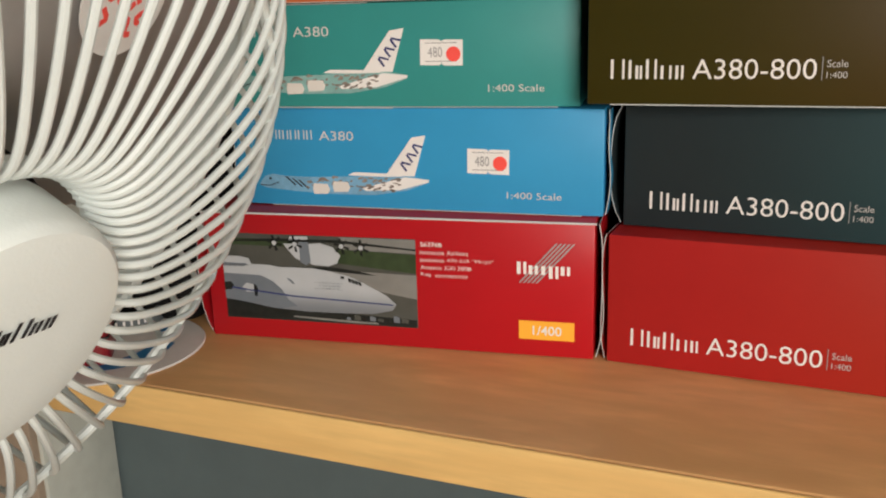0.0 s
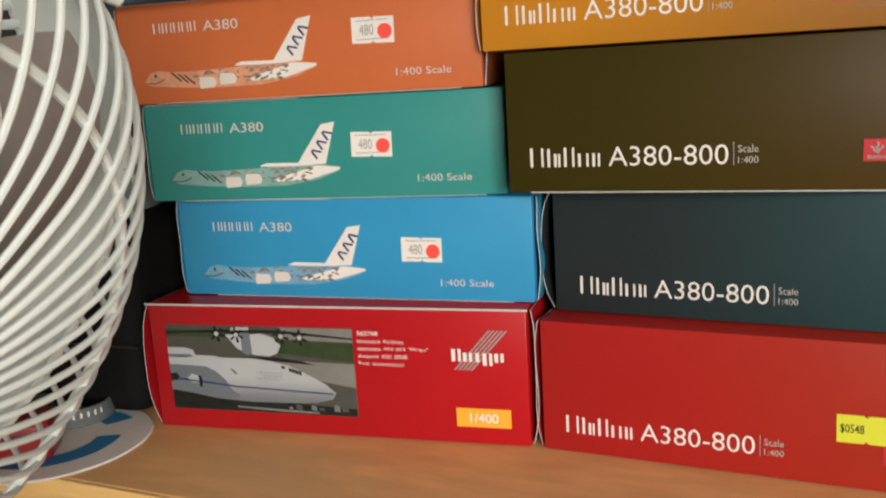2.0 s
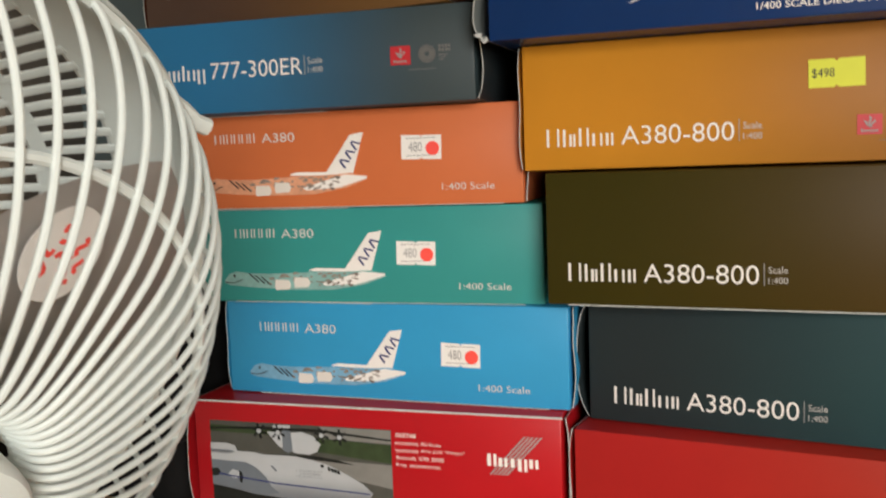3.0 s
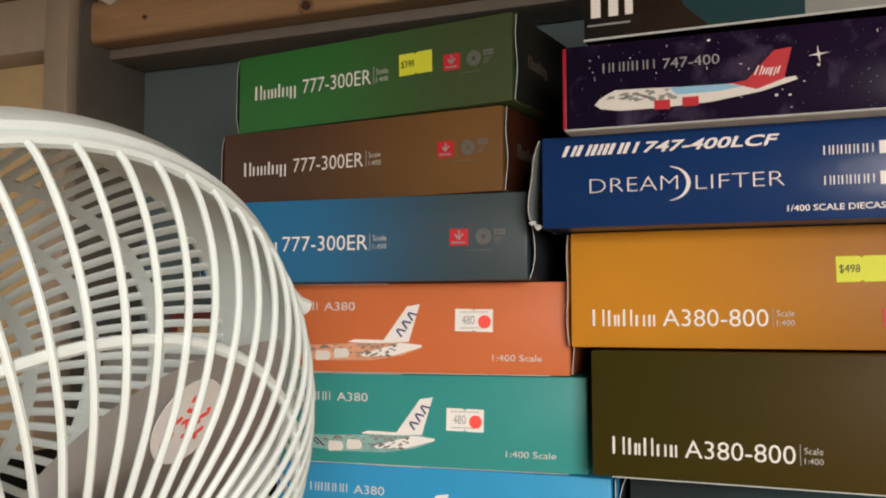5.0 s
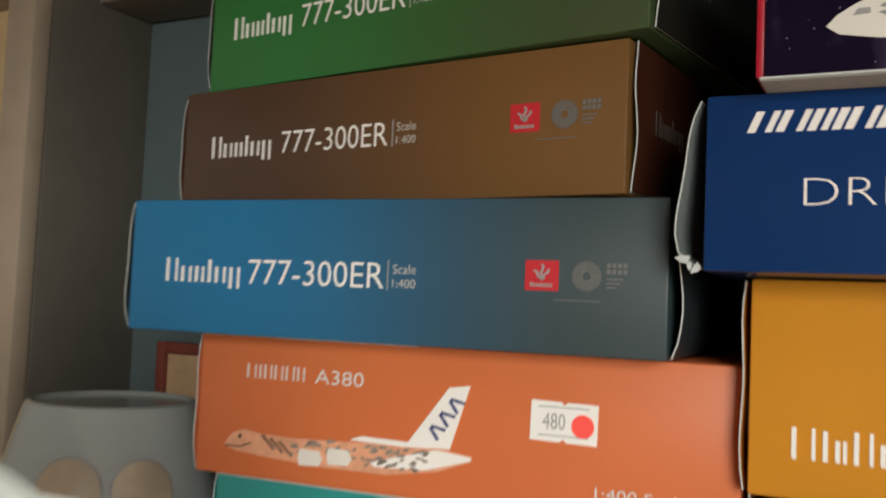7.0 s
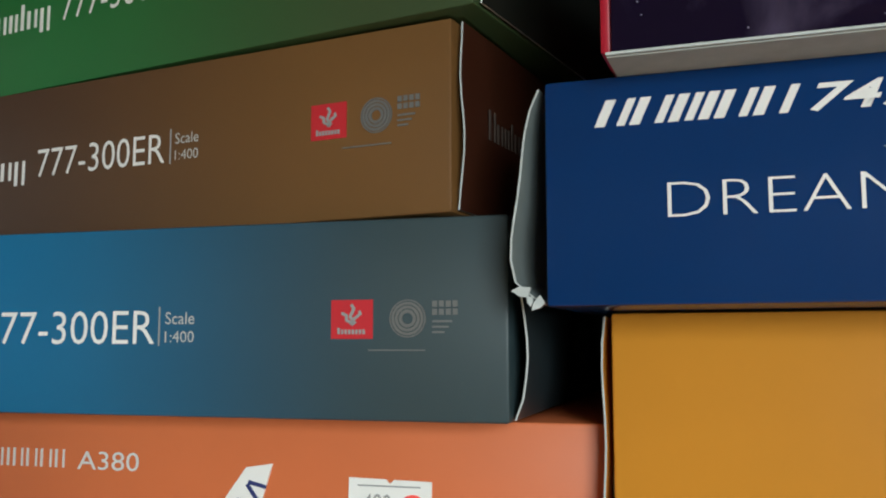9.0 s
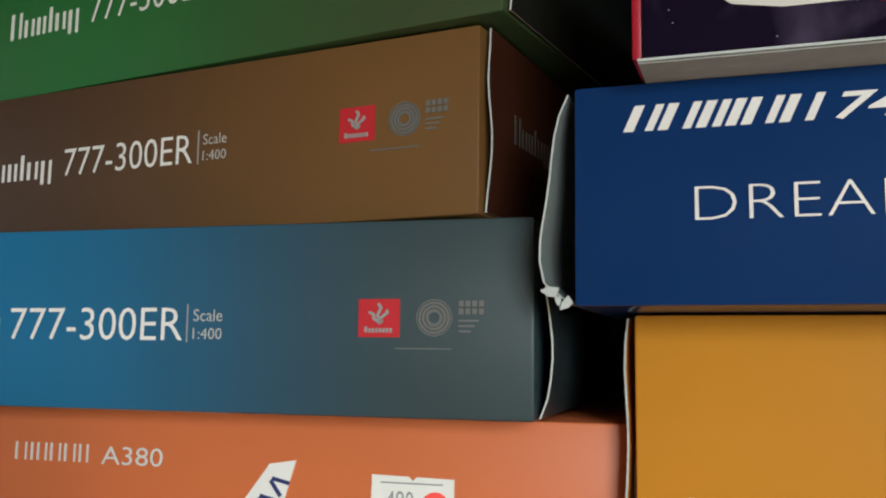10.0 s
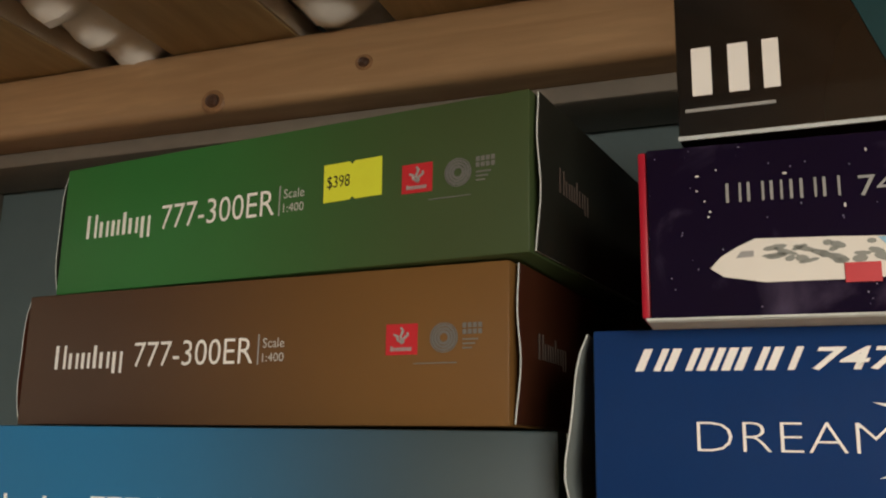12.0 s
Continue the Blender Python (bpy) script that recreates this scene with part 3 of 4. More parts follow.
lettering("1/400", 0.2025, 0.0130, 0.0165, 0.0056, tag, M["white"], y=-0.0005, bold=0.01)

jumbo_box("blue_airliner_box", 14.0, 0.5872, -0.2286, -0.0030, 0.8308, 0.8908, (0.028, 0.300, 0.56), "bright blue carton printed with a white airliner and price label", (0.16, 0.36, 0.52),
          sticker=(0.1477, 0.0228), right=0.0015, left=0.0005)
jumbo_box("teal_airliner_box", 10.8, 0.5912, -0.2060, 0.0160, 0.8914, 0.9500, (0.030, 0.270, 0.255), "teal carton printed with a white airliner and price label", (0.20, 0.38, 0.36), left=0.0004)
jumbo_box("orange_airliner_box", 10.1, 0.5883, -0.2063, 0.0130, 0.9508, 1.0085, (0.57, 0.150, 0.052), "orange carton printed with a white airliner and price label", (0.62, 0.30, 0.18),
          sticker=(0.1465, 0.0270), left=0.0004, right=0.0006)

# the narrower boxes on top of it
for name, yaw, d, u0, u1, z0, z1, c0, c1, label, price, dark in (
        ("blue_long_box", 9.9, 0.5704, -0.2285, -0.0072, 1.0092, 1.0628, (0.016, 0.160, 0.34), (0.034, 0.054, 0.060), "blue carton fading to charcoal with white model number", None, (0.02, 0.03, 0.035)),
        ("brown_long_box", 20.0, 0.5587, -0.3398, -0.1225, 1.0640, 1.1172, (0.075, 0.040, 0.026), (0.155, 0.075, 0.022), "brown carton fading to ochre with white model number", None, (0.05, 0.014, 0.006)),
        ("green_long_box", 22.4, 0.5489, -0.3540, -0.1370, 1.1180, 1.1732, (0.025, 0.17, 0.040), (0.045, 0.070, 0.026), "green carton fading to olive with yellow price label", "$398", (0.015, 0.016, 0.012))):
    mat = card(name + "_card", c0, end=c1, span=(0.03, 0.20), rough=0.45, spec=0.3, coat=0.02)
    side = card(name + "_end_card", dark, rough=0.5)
    x0 = 0.0155 if price else 0.0186
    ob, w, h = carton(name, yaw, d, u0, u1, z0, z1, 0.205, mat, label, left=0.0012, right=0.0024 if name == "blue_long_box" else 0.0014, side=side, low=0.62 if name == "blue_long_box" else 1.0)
    low = 0.0020 if name == "blue_long_box" else 0.0
    start, span = (0.0402, 0.0596) if low else (0.0424, 0.0566)
    type_line(ob, SERIF_A, "777-300ER", x0, h * 0.415 - low, 0.0360, x0 + start, span, h * 0.180, x0 + 0.1010, M["white"])
    airline_marks(ob, x0 + 0.1540, h * 0.44 - low, 0.88)
    if name != "blue_long_box":
        side_words = word_bars(SERIF_A, 0.0, 0.0, 0.0300, 0.0085, ob, M["faint_print"])
        side_words.matrix_basis = Matrix.Translation((w + 0.0040, 0.016, h * 0.42)) @ pose(0, 0, 0, 0, 0, 90.8)
    if price:
        price_label(ob, 0.1368, h * 0.45, M["yellow"], price, tilt=0.02)

# the wide boxes of the right-hand stack
for name, yaw, d, u0, z0, z1, c0, c1, label, price in (
        ("red_wide_box", 21.0, 0.5696, -0.0680, 0.7505, 0.8245, (0.42, 0.018, 0.017), (0.34, 0.027, 0.012), "red carton with white model number and yellow price label", ("$0548", 0.1497, 0.0235)),
        ("slate_wide_box", 22.4, 0.5881, -0.0795, 0.8252, 0.8935, (0.022, 0.032, 0.035), (0.016, 0.058, 0.064), "slate carton fading to dark teal with white model number", None),
        ("olive_wide_box", 17.0, 0.5694, -0.0403, 0.8952, 0.9672, (0.040, 0.033, 0.0035), (0.056, 0.031, 0.0035), "olive brown carton with white model number", None),
        ("gold_wide_box", 12.8, 0.5788, -0.0117, 0.9688, 1.0372, (0.60, 0.250, 0.022), (0.29, 0.112, 0.014), "golden yellow carton with white model number and yellow price label", ("$498", 0.1475, 0.0370))):
    mat = card(name + "_card", c0, end=c1, span=(0.02, 0.22), rough=0.45, spec=0.22, coat=0.0)
    x0, z0_ = {"red_wide_box": (0.0134, 0.0115), "slate_wide_box": (0.0147, 0.0105), "olive_wide_box": (0.0121, 0.0132)}.get(name, (0.0130, 0.0126))
    left = {"slate_wide_box": 0.0065, "red_wide_box": 0.0022, "olive_wide_box": None}.get(name, 0.0008)
    ob, w, h = carton(name, yaw, d, u0, u0 + 0.236, z0, z1, 0.20, mat, label, left=left, right=0.001)
    type_line(ob, SERIF_B, "A380-800", x0, z0_, 0.0365, x0 + 0.0408, 0.0580, 0.0098, x0 + 0.1010, M["white"])
    airline_marks(ob, 0.1700, h * 0.19, 0.85)
    if price:
        price_label(ob, price[1], price[2], M["yellow"], price[0], tilt=0.01, w=0.0262)
    if name == "olive_wide_box":
        cut_strip(ob, 0.012, w - 0.002, -0.0002, 0.0006)

# freighter box
navy = card("navy_card", (0.006, 0.034, 0.135), coat=0.10, rough=0.26, wave=0.5, spec=0.2)
ob, w, h = carton("navy_freighter_box", 13.0, 0.5504, -0.0240, 0.2120, 1.0378, 1.0908, 0.19, navy, "glossy navy carton with white lettering and a bowed end flap", left=0.0066, right=0.001, low=0.52,
                  side=card("grey_lined_card", (0.20, 0.23, 0.225), rough=0.7))
word_bars(CAPS6, 0.0118, 0.0412, 0.0420, 0.0062, ob, M["white"], slant=0.45, gap=0.12, stroke=0.3)
lettering("747-400LCF", 0.0575, 0.0410, 0.0700, 0.0062, ob, M["white"], slant=0.45, bold=0.02)
bm = bmesh.new()
for x, z, r, turn in ((-0.0062, 0.0036, 0.0026, 0.4), (-0.0022, 0.0006, 0.0022, 1.3), (-0.0040, 0.0014, 0.0015, 2.2)):
    prism([(x + r * q * math.cos(turn + a), z + r * q * math.sin(turn + a)) for a, q in ((0, 1.0), (1.5, 0.5), (2.6, 0.9), (4.0, 0.45), (5.2, 0.8))], 0.0012, 0.0009, bm=bm)
part("torn_corner", bm, M["cut"], ob, "torn white corner of the end flap", smooth=False)
lettering("DREAM", 0.0279, 0.0196, 0.0490, 0.0078, ob, M["white"], bold=-0.022)
lettering("LIFTER", 0.0865, 0.0192, 0.0457, 0.0076, ob, M["white"], bold=-0.022)
arc = [(0.0722 + 0.0115 * math.sin(a), 0.0230 + 0.0096 * math.cos(a)) for a in (math.pi * i / 16 for i in range(17))]
arc += [(0.0725 + 0.0090 * math.sin(a), 0.0230 + 0.0090 * math.cos(a)) for a in (math.pi * i / 16 for i in range(15, 0, -1))]
part("crescent", prism(arc, 0, 0.0003), M["white"], ob, "white crescent", smooth=False)
for z in (0.0342, 0.0183):
    word_bars([(0.7, 0, 1), (0.6, 0, 1), (0.6, 0, 1), (0.6, 0, 1), (0.7, 0, 1), (0.7, 0, 1)], 0.1517, z, 0.0240, 0.0048, ob, M["white"], gap=0.25)
    part("white_patch", prism(rect(0.1785, z - 0.0008, 0.008, 0.0068), 0, 0.0003), M["white"], ob, smooth=False)
lettering("1/400 SCALE DIECAST A", 0.1332, 0.0050, 0.0560, 0.0034, ob, M["white"], bold=0.012)

# night-sky box


def nebula(mat):
    """Faint violet clouds printed over the dark base."""
    N, L = mat.node_tree.nodes, mat.node_tree.links
    b = N["Principled BSDF"]
    old = b.inputs["Base Color"].links[0].from_socket
    cloud, ramp, mix = N.new("ShaderNodeTexNoise"), N.new("ShaderNodeMapRange"), N.new("ShaderNodeMix")
    cloud.inputs["Scale"].default_value, cloud.inputs["Detail"].default_value, cloud.inputs["Distortion"].default_value = 48, 10, 0.6
    L.new(N["Texture Coordinate"].outputs["Object"], cloud.inputs[0])
    ramp.inputs[1].default_value, ramp.inputs[2].default_value, ramp.inputs[4].default_value = 0.54, 0.80, 0.6
    L.new(cloud.outputs[0], ramp.inputs[0])
    mix.data_type = "RGBA"
    mix.inputs[7].default_value = (0.11, 0.085, 0.15, 1)
    L.new(ramp.outputs[0], mix.inputs[0])
    L.new(old, mix.inputs[6])
    L.new(mix.outputs[2], b.inputs["Base Color"])


starry = card("night_sky_card", (0.009, 0.005, 0.018), end=(0.014, 0.007, 0.026), span=(0.02, 0.2), coat=0.0, rough=0.20, spec=0.09, speck=((0.42, 0.40, 0.55), 360.0, 0.085))
nebula(starry)
ob, w, h = carton("night_sky_box", 13.3, 0.5357, -0.0088, 0.2250, 1.0915, 1.1390, 0.185, starry, "glossy night-sky carton printed with a white and red airliner")
part("red_end_panel", box_bm((0.0022, 0.18, h - 0.001), (-0.0023, 0.001, 0.0005), 0.0005), card("red_end_card", (0.40, 0.012, 0.03)), ob, "red end panel")
cut_strip(ob, -0.001, w, -0.0004, 0.0006)
part("underside", box_bm((w + 0.001, 0.182, 0.0010), (-0.001, 0.0004, -0.0008), 0.0003), M["lining"], ob, "pale grey card underside")
word_bars(CAPS6, 0.0208, 0.0308, 0.0283, 0.0052, ob, M["dim_print"], gap=0.28)
lettering("747-400", 0.0534, 0.0302, 0.0297, 0.0055, ob, M["dim_print"])


def sky_shape(points, *rest, **kw):
    """A shape of the night-sky print, laid out at its size on the box."""
    return prism([((x - 0.0148) * 1.03 + 0.0160, z * 0.90) for x, z in points], *rest, **kw)


hull = part("airliner_print", sky_shape([(0.0148, 0.0145), (0.0175, 0.0178), (0.0215, 0.0205), (0.026, 0.0228), (0.046, 0.0222), (0.060, 0.0215), (0.085, 0.0210), (0.100, 0.0205), (0.1165, 0.0225), (0.1175, 0.0205),
                                     (0.100, 0.0150), (0.075, 0.0110), (0.050, 0.0098), (0.028, 0.0098), (0.0180, 0.0118)], 0, 0.0003), M["engine"], ob, "printed airliner", smooth=False)
part("tail_fin", sky_shape([(0.0850, 0.0212), (0.0930, 0.0222), (0.1065, 0.0385), (0.1150, 0.0395), (0.1110, 0.0215), (0.0980, 0.0165)], 0, 0.0005), M["red_print"], hull, smooth=False)
word_bars([(0.6, 0, 1), (0.3, 0, 0.7), (0.4, 0, 0.7), (0.5, -0.2, 0.7), (0.3, 0, 0.8)], 0.1003, 0.0222, 0.0122, 0.0050, hull, M["white"], slant=0.4, y=-0.0004, gap=0.1)
part("blue_flank", sky_shape([(0.0545, 0.0215), (0.082, 0.0210), (0.092, 0.0190), (0.080, 0.0172), (0.058, 0.0170)], 0, 0.0005), M["sky_print"], hull, smooth=False)
part("cockpit_marks", sky_shape([(0.0212, 0.0172), (0.0255, 0.0175), (0.0255, 0.0192), (0.0225, 0.0192)], 0, 0.0005), M["grey_print"], hull, smooth=False)
bm = bmesh.new()
rnd = random.Random(9)
for _ in range(22):
    sky_shape(oval(rnd.uniform(0.030, 0.056), rnd.uniform(0.0150, 0.0212), rnd.uniform(0.001, 0.0035), rnd.uniform(0.0005, 0.0012), 8, rnd.uniform(-0.4, 0.4)), 0, 0.00045, bm=bm)
tagged(part("grey_pattern", bm, M["pale_print"], hull, smooth=False), kind="stuff")
for x in (0.0465, 0.0610):
    part("engine_print", sky_shape(rect(x, 0.0085 + (x - 0.04) * 0.05, 0.0082, 0.0056), 0, 0.0006), M["red_print"], hull, smooth=False)
bm = bmesh.new()
for a in range(4):
    c, s = math.cos(a * math.pi / 2 + 0.1), math.sin(a * math.pi / 2 + 0.1)
    sky_shape([(0.1275 + 0.0052 * c, 0.0340 + 0.0052 * s), (0.1275 - 0.0006 * s, 0.0340 + 0.0006 * c), (0.1275 + 0.0006 * s, 0.0340 - 0.0006 * c)], 0, bm=bm)
sky_shape(oval(0.1275, 0.0340, 0.0012, 0.0012, 12), 0, bm=bm)
for _ in range(26):
    r = random.Random(_ * 7 + 1)
    sky_shape(oval(r.uniform(0.006, 0.215), r.uniform(0.003, 0.049), 0.00025 + 0.0007 * r.random() ** 3, 0.00025 + 0.0006 * r.random() ** 3, 8), 0, bm=bm)
tagged(part("bright_star", bm, M["white"], ob, smooth=False), kind="stuff")

# black box on top
gloss = card("black_gloss_card", (0.009, 0.008, 0.008), end=(0.020, 0.012, 0.007), span=(0.0, 0.05), coat=0.0, rough=0.16, spec=0.45)
ob, w, h = carton("black_display_box", 15.9, 0.5444, -0.0250, 0.2100, 1.1440, 1.2000, 0.17, gloss, "glossy black carton with a white block logo and teal panel")
cut_strip(ob, 0.0, w, -0.0003, 0.0012)
word_bars([(0.82, 0, 1), (0.95, 0, 1)], 0.0012, 0.0128, 0.0270, 0.0146, ob, M["white"], gap=0.1, stroke=0.3)
part("logo_rule", prism(rect(0.0022, 0.0080, 0.0245, 0.0010), 0, 0.0003), M["dim_print"], ob, smooth=False)
part("teal_panel", prism([(0.040, h - 0.0006), (0.056, 0.014), (0.070, 0.0008), (0.118, 0.0008), (0.118, h - 0.0006)], 0, 0.0003), M["teal_print"], ob, "dark teal printed panel", smooth=False)
part("pale_panel", prism(rect(0.118, 0.0008, 0.080, h - 0.0016), 0, 0.0003), M["pale_print"], ob, "pale printed panel", smooth=False)

# ---- desk ----
desk = thing("desk", Matrix.Translation((-0.08, 0.5141, 0.725)) @ pose(0, 0, 0, 0, 0, -19.8), "beech-coloured laminate desk against a blue-grey wall", "desk")
part("desktop", box_bm((1.75, 0.46, 0.025), (-0.42, 0.0015, 0), 0.0022, 3), M["desk"], desk, "beech laminate top")
part("edge_band", box_bm((1.75, 0.0026, 0.0244), (-0.42, -0.0008, 0.0001), 0.0011, 3), M["desk_edge"], desk, "lighter front edge band")
for x in (-0.40, 1.28):
    part("side_panel", box_bm((0.02, 0.40, 0.725), (x, 0.04, -0.725), 0.001), M["post"], desk)

part("end_panel", box_bm((0.036, 0.098, 0.7240), (-0.572, 0.6985, 0), 0.001), M["leg"], desk, "pale grey green end panel", m=desk.matrix_basis.inverted() @ FRAME)

# ---- walls, floor and ceiling ----


def slab(name, u0, v0, z0, u1, v1, z1, mat, bevel=0.0):
    ob = new(name, finish(name, box_bm((u1 - u0, v1 - v0, z1 - z0), bevel=bevel), mat))
    ob.matrix_basis = FRAME @ Matrix.Translation((u0, v0, z0))
    return tagged(ob, kind="structure")


slab("floor", -2.4, -2.2, -0.1, 2.4, 1.0, 0, M["floor"])
slab("ceiling", -2.4, -2.2, 2.5, 2.4, 1.0, 2.6, M["room"])
slab("wall_north", -2.4, 0.80, 0, 2.4, 1.0, 2.5, M["wall"])
slab("wall_west", -2.5, -2.2, 0, -2.4, 1.0, 2.5, M["room"])
slab("wall_east", 2.4, -2.2, 0, 2.5, 1.0, 2.5, M["room"])
slab("wall_south", -2.4, -2.3, 0, 1.0, -2.2, 2.5, M["room"])
slab("wall_south_corner", 2.3, -2.3, 0, 2.4, -2.2, 2.5, M["room"])
slab("wall_south_sill", 1.0, -2.3, 0, 2.3, -2.2, 0.78, M["room"])
slab("wall_south_lintel", 1.0, -2.3, 2.14, 2.3, -2.2, 2.5, M["room"])

# ---- bunk bed over the desk ----
bed = thing("bunk_bed", FRAME.copy(), "pine bunk bed over the desk with plywood slats and painted posts", "bed")
part("side_post", box_bm((0.030, 0.016, 2.2), (-0.570, 0.690, 0), 0.003), M["post"], bed, "warm white painted post")
# side face of the post as its own board; its shade is in the colour
part("side_board", box_bm((0.026, 0.094, 2.2), (-0.5665, 0.706, 0), 0.002), M["board"], bed, "grey brown side board of the post, darkened for shade")
part("side_rail", box_bm((0.60, 0.05, 0.055), (-1.165, 0.690, 1.238), 0.004), M["post"], bed, "warm white painted rail")
part("inset_panel", box_bm((0.56, 0.02, 1.2), (-1.13, 0.725, 0.04), 0.003), M["cream"], bed, "cream inset panel")
beam = part("beam", box_bm((1.75, 0.055, 0.042), (-0.566, 0.720, 1.2505), 0.006, 3), M["beam"], bed, "knotty pine beam")
part("ledge", box_bm((1.75, 0.052, 0.0105), (-0.5405, 0.745, 1.2400), 0.002), M["ledge"], bed, "grey ledge under the beam")
for u, z, r in ((-0.302, 1.2570, 0.0055), (-0.2035, 1.2680, 0.0038), (-0.476, 1.2680, 0.0022)):
    at = Matrix.Translation((u, 0.7200, z)) @ pose(0, 0, 0, 90, 12, 0) @ Matrix.Diagonal((1.0, 0.86, 1.0, 1.0))
    knot = part("knot", lathe([(0.0002, 0.0006), (r * 0.4, 0.0012), (r * 0.62, 0.0006), (r * 0.85, 0.0012), (r, -0.0010)], 18), M["knot"], beam, "dark knot", m=at)
    part("knot_ring", lathe([(r * 0.9, 0.0004), (r * 1.35, 0.0006), (r * 1.6, -0.0006)], 18, cap=False), M["knot_ring"], knot, "darker grain round the knot")
rnd = random.Random(11)
for i in range(11):
    u = -0.787 + i * 0.150
    slat = part("slat", box_bm((0.087, 1.00, 0.016), (u, -0.235, 1.2925), 0.0012), M["ply"], bed, "plywood slat")
    part("slat_edge", box_bm((0.0022, 1.00, 0.0140), (u + 0.0868, -0.235, 1.2935), 0.0006), M["ply_edge"], slat)
part("front_rail", box_bm((3.0, 0.03, 0.10), (-1.2, -0.262, 1.2725), 0.004), M["beam"], bed)

# bedding that sags between the slats
bedding = thing("bedding", FRAME.copy(), "rumpled white bedding sagging between the bed slats", "bedding")
bm = bmesh.new()
NU, NV = 150, 190
grid = []
for i in range(NU + 1):
    row = []
    for j in range(NV + 1):
        u, v = -0.75 + 1.66 * i / NU, -0.23 + 0.985 * j / NV
        k = ((u + 0.787) % 0.150) / 0.150
        gap = max(0.0, math.sin(math.pi * (k - 0.59) / 0.41)) if k > 0.59 else 0.0
        fold = 0.5 + 0.5 * math.sin(v * 150 + 6 * noise.noise((u * 7, v * 5, 0.3))) + 0.6 * noise.noise((u * 22, v * 30, 1.0))
        row.append(bm.verts.new((u, v, 1.3140 - gap * (0.013 + 0.014 * max(0.0, fold)) - 0.001 * noise.noise((u * 40, v * 40, 2)))))
    grid.append(row)
for i in range(NU):
    for j in range(NV):
        bm.faces.new((grid[i][j], grid[i + 1][j], grid[i + 1][j + 1], grid[i][j + 1]))
part("sheet", bm, M["cloth"], bedding, "white cotton sheet")
part("mattress", box_bm((1.66, 0.98, 0.12), (-0.75, -0.228, 1.3190), 0.02, 3), M["cloth"], bedding)

# ---- fan ----
FAN_R = 0.1490
axis = Vector((0.79519, -0.35400, -0.49230)).normalized()
ex = Vector((0, 0, 1)).cross(axis).normalized()
ey = axis.cross(ex)
FAN = Matrix.Translation((-0.0872, 0.2778, 0.9117)) @ Matrix((ex, ey, axis)).transposed().to_4x4() @ Matrix.Scale(0.976, 4)
fan = thing("pedestal_fan", FAN, "white plastic pedestal fan with grey blades beside the desk", "fan")


def ring_points(r, h, n=72):
    return [(r * math.cos(2 * math.pi * i / n), r * math.sin(2 * math.pi * i / n), h) for i in range(n)]


front = part("front_grille", tube(ring_points(FAN_R, 0.0060), 0.0022, 8, True), M["plastic"], fan, "white domed front grille")
part("middle_ring", tube(ring_points(0.1111, 0.0492), 0.0018, 8, True), M["plastic"], front)
part("hub_ring", tube(ring_points(0.0400, 0.0525, 48), 0.0018, 8, True), M["plastic"], front)
profile = [(0.0390, 0.0520), (0.0415, 0.0592), (0.0465, 0.0634), (0.055, 0.0649), (0.072, 0.0633), (0.094, 0.0585), (0.111, 0.0511), (0.124, 0.0424), (0.135, 0.0316), (0.143, 0.0206), (0.1475, 0.0120), (0.1490, 0.0060)]


def smooth_line(pts, steps=3):
    """A smooth curve through the points."""
    out = []
    for i in range(len(pts) - 1):
        p0, p1, p2, p3 = (pts[min(max(i + d, 0), len(pts) - 1)] for d in (-1, 0, 1, 2))
        for q in range(steps):
            t = q / steps
            out.append(tuple(0.5 * (2 * b + (c - a) * t + (2 * a - 5 * b + 4 * c - d) * t * t + (3 * b - a - 3 * c + d) * t ** 3) for a, b, c, d in zip(p0, p1, p2, p3)))
    return out + [pts[-1]]


rib_mesh = finish("rib", tube([(r, 0, h) for r, h in smooth_line(profile)], 0.00120, 8, up=(0, 1, 0)), M["plastic"])
for i in range(66):
    part("rib", rib_mesh, None, front, m=pose(0, 0, 0, 0, 0, i * 360 / 66 + 1.0))
cap = part("hub_cap", lathe([(0.0347, 0.0500), (0.0351, 0.0668), (0.0347, 0.0695), (0.0332, 0.0711), (0.028, 0.0721), (0.018, 0.0728), (0.008, 0.0732), (0.0004, 0.0733)], 56), M["cap"], front, "white domed hub cap")
bm = bmesh.new()
at = -0.0125
for w_, lo, hi in ((0.0034, 0, 1), (0.0009, 0, 1), (0.0024, 0, 0.7), (0.0020, 0, 1.05), (0.0009, 0, 1.05), (0.0028, 0, 0.7), (0.0028, 0, 0.7)):
    for side in (0.0, w_ - 0.0011) if w_ > 0.002 else (0.0,):
        x = at + side
        q = [(x + 0.3 * lo * 0.0050, lo * 0.0050), (x + 0.0012 + 0.3 * lo * 0.0050, lo * 0.0050), (x + 0.0012 + 0.3 * hi * 0.0050, hi * 0.0050), (x + 0.3 * hi * 0.0050, hi * 0.0050)]
        bm.faces.new([bm.verts.new((a + 0.0010, b + 0.0062, 0.0737)) for a, b in q])
    at += w_ + 0.0010
part("wordmark", bm, M["black"], cap, smooth=False)

back = part("back_grille", lathe([(FAN_R + 0.0005, 0.0040), (FAN_R + 0.0022, 0.0040), (FAN_R + 0.0038, 0.0020), (FAN_R + 0.0040, -0.0070), (FAN_R + 0.0028, -0.0095), (FAN_R + 0.0002, -0.0095), (FAN_R + 0.0002, 0.0040)], 96, cap=False),
            M["plastic"], fan, "white slotted back grille")


def dish(t):
    """Radius and height of the back grille's bowl."""
    return 0.1475 - 0.1000 * t ** 1.15, -0.012 - 0.058 * math.sin(t * math.pi / 2)


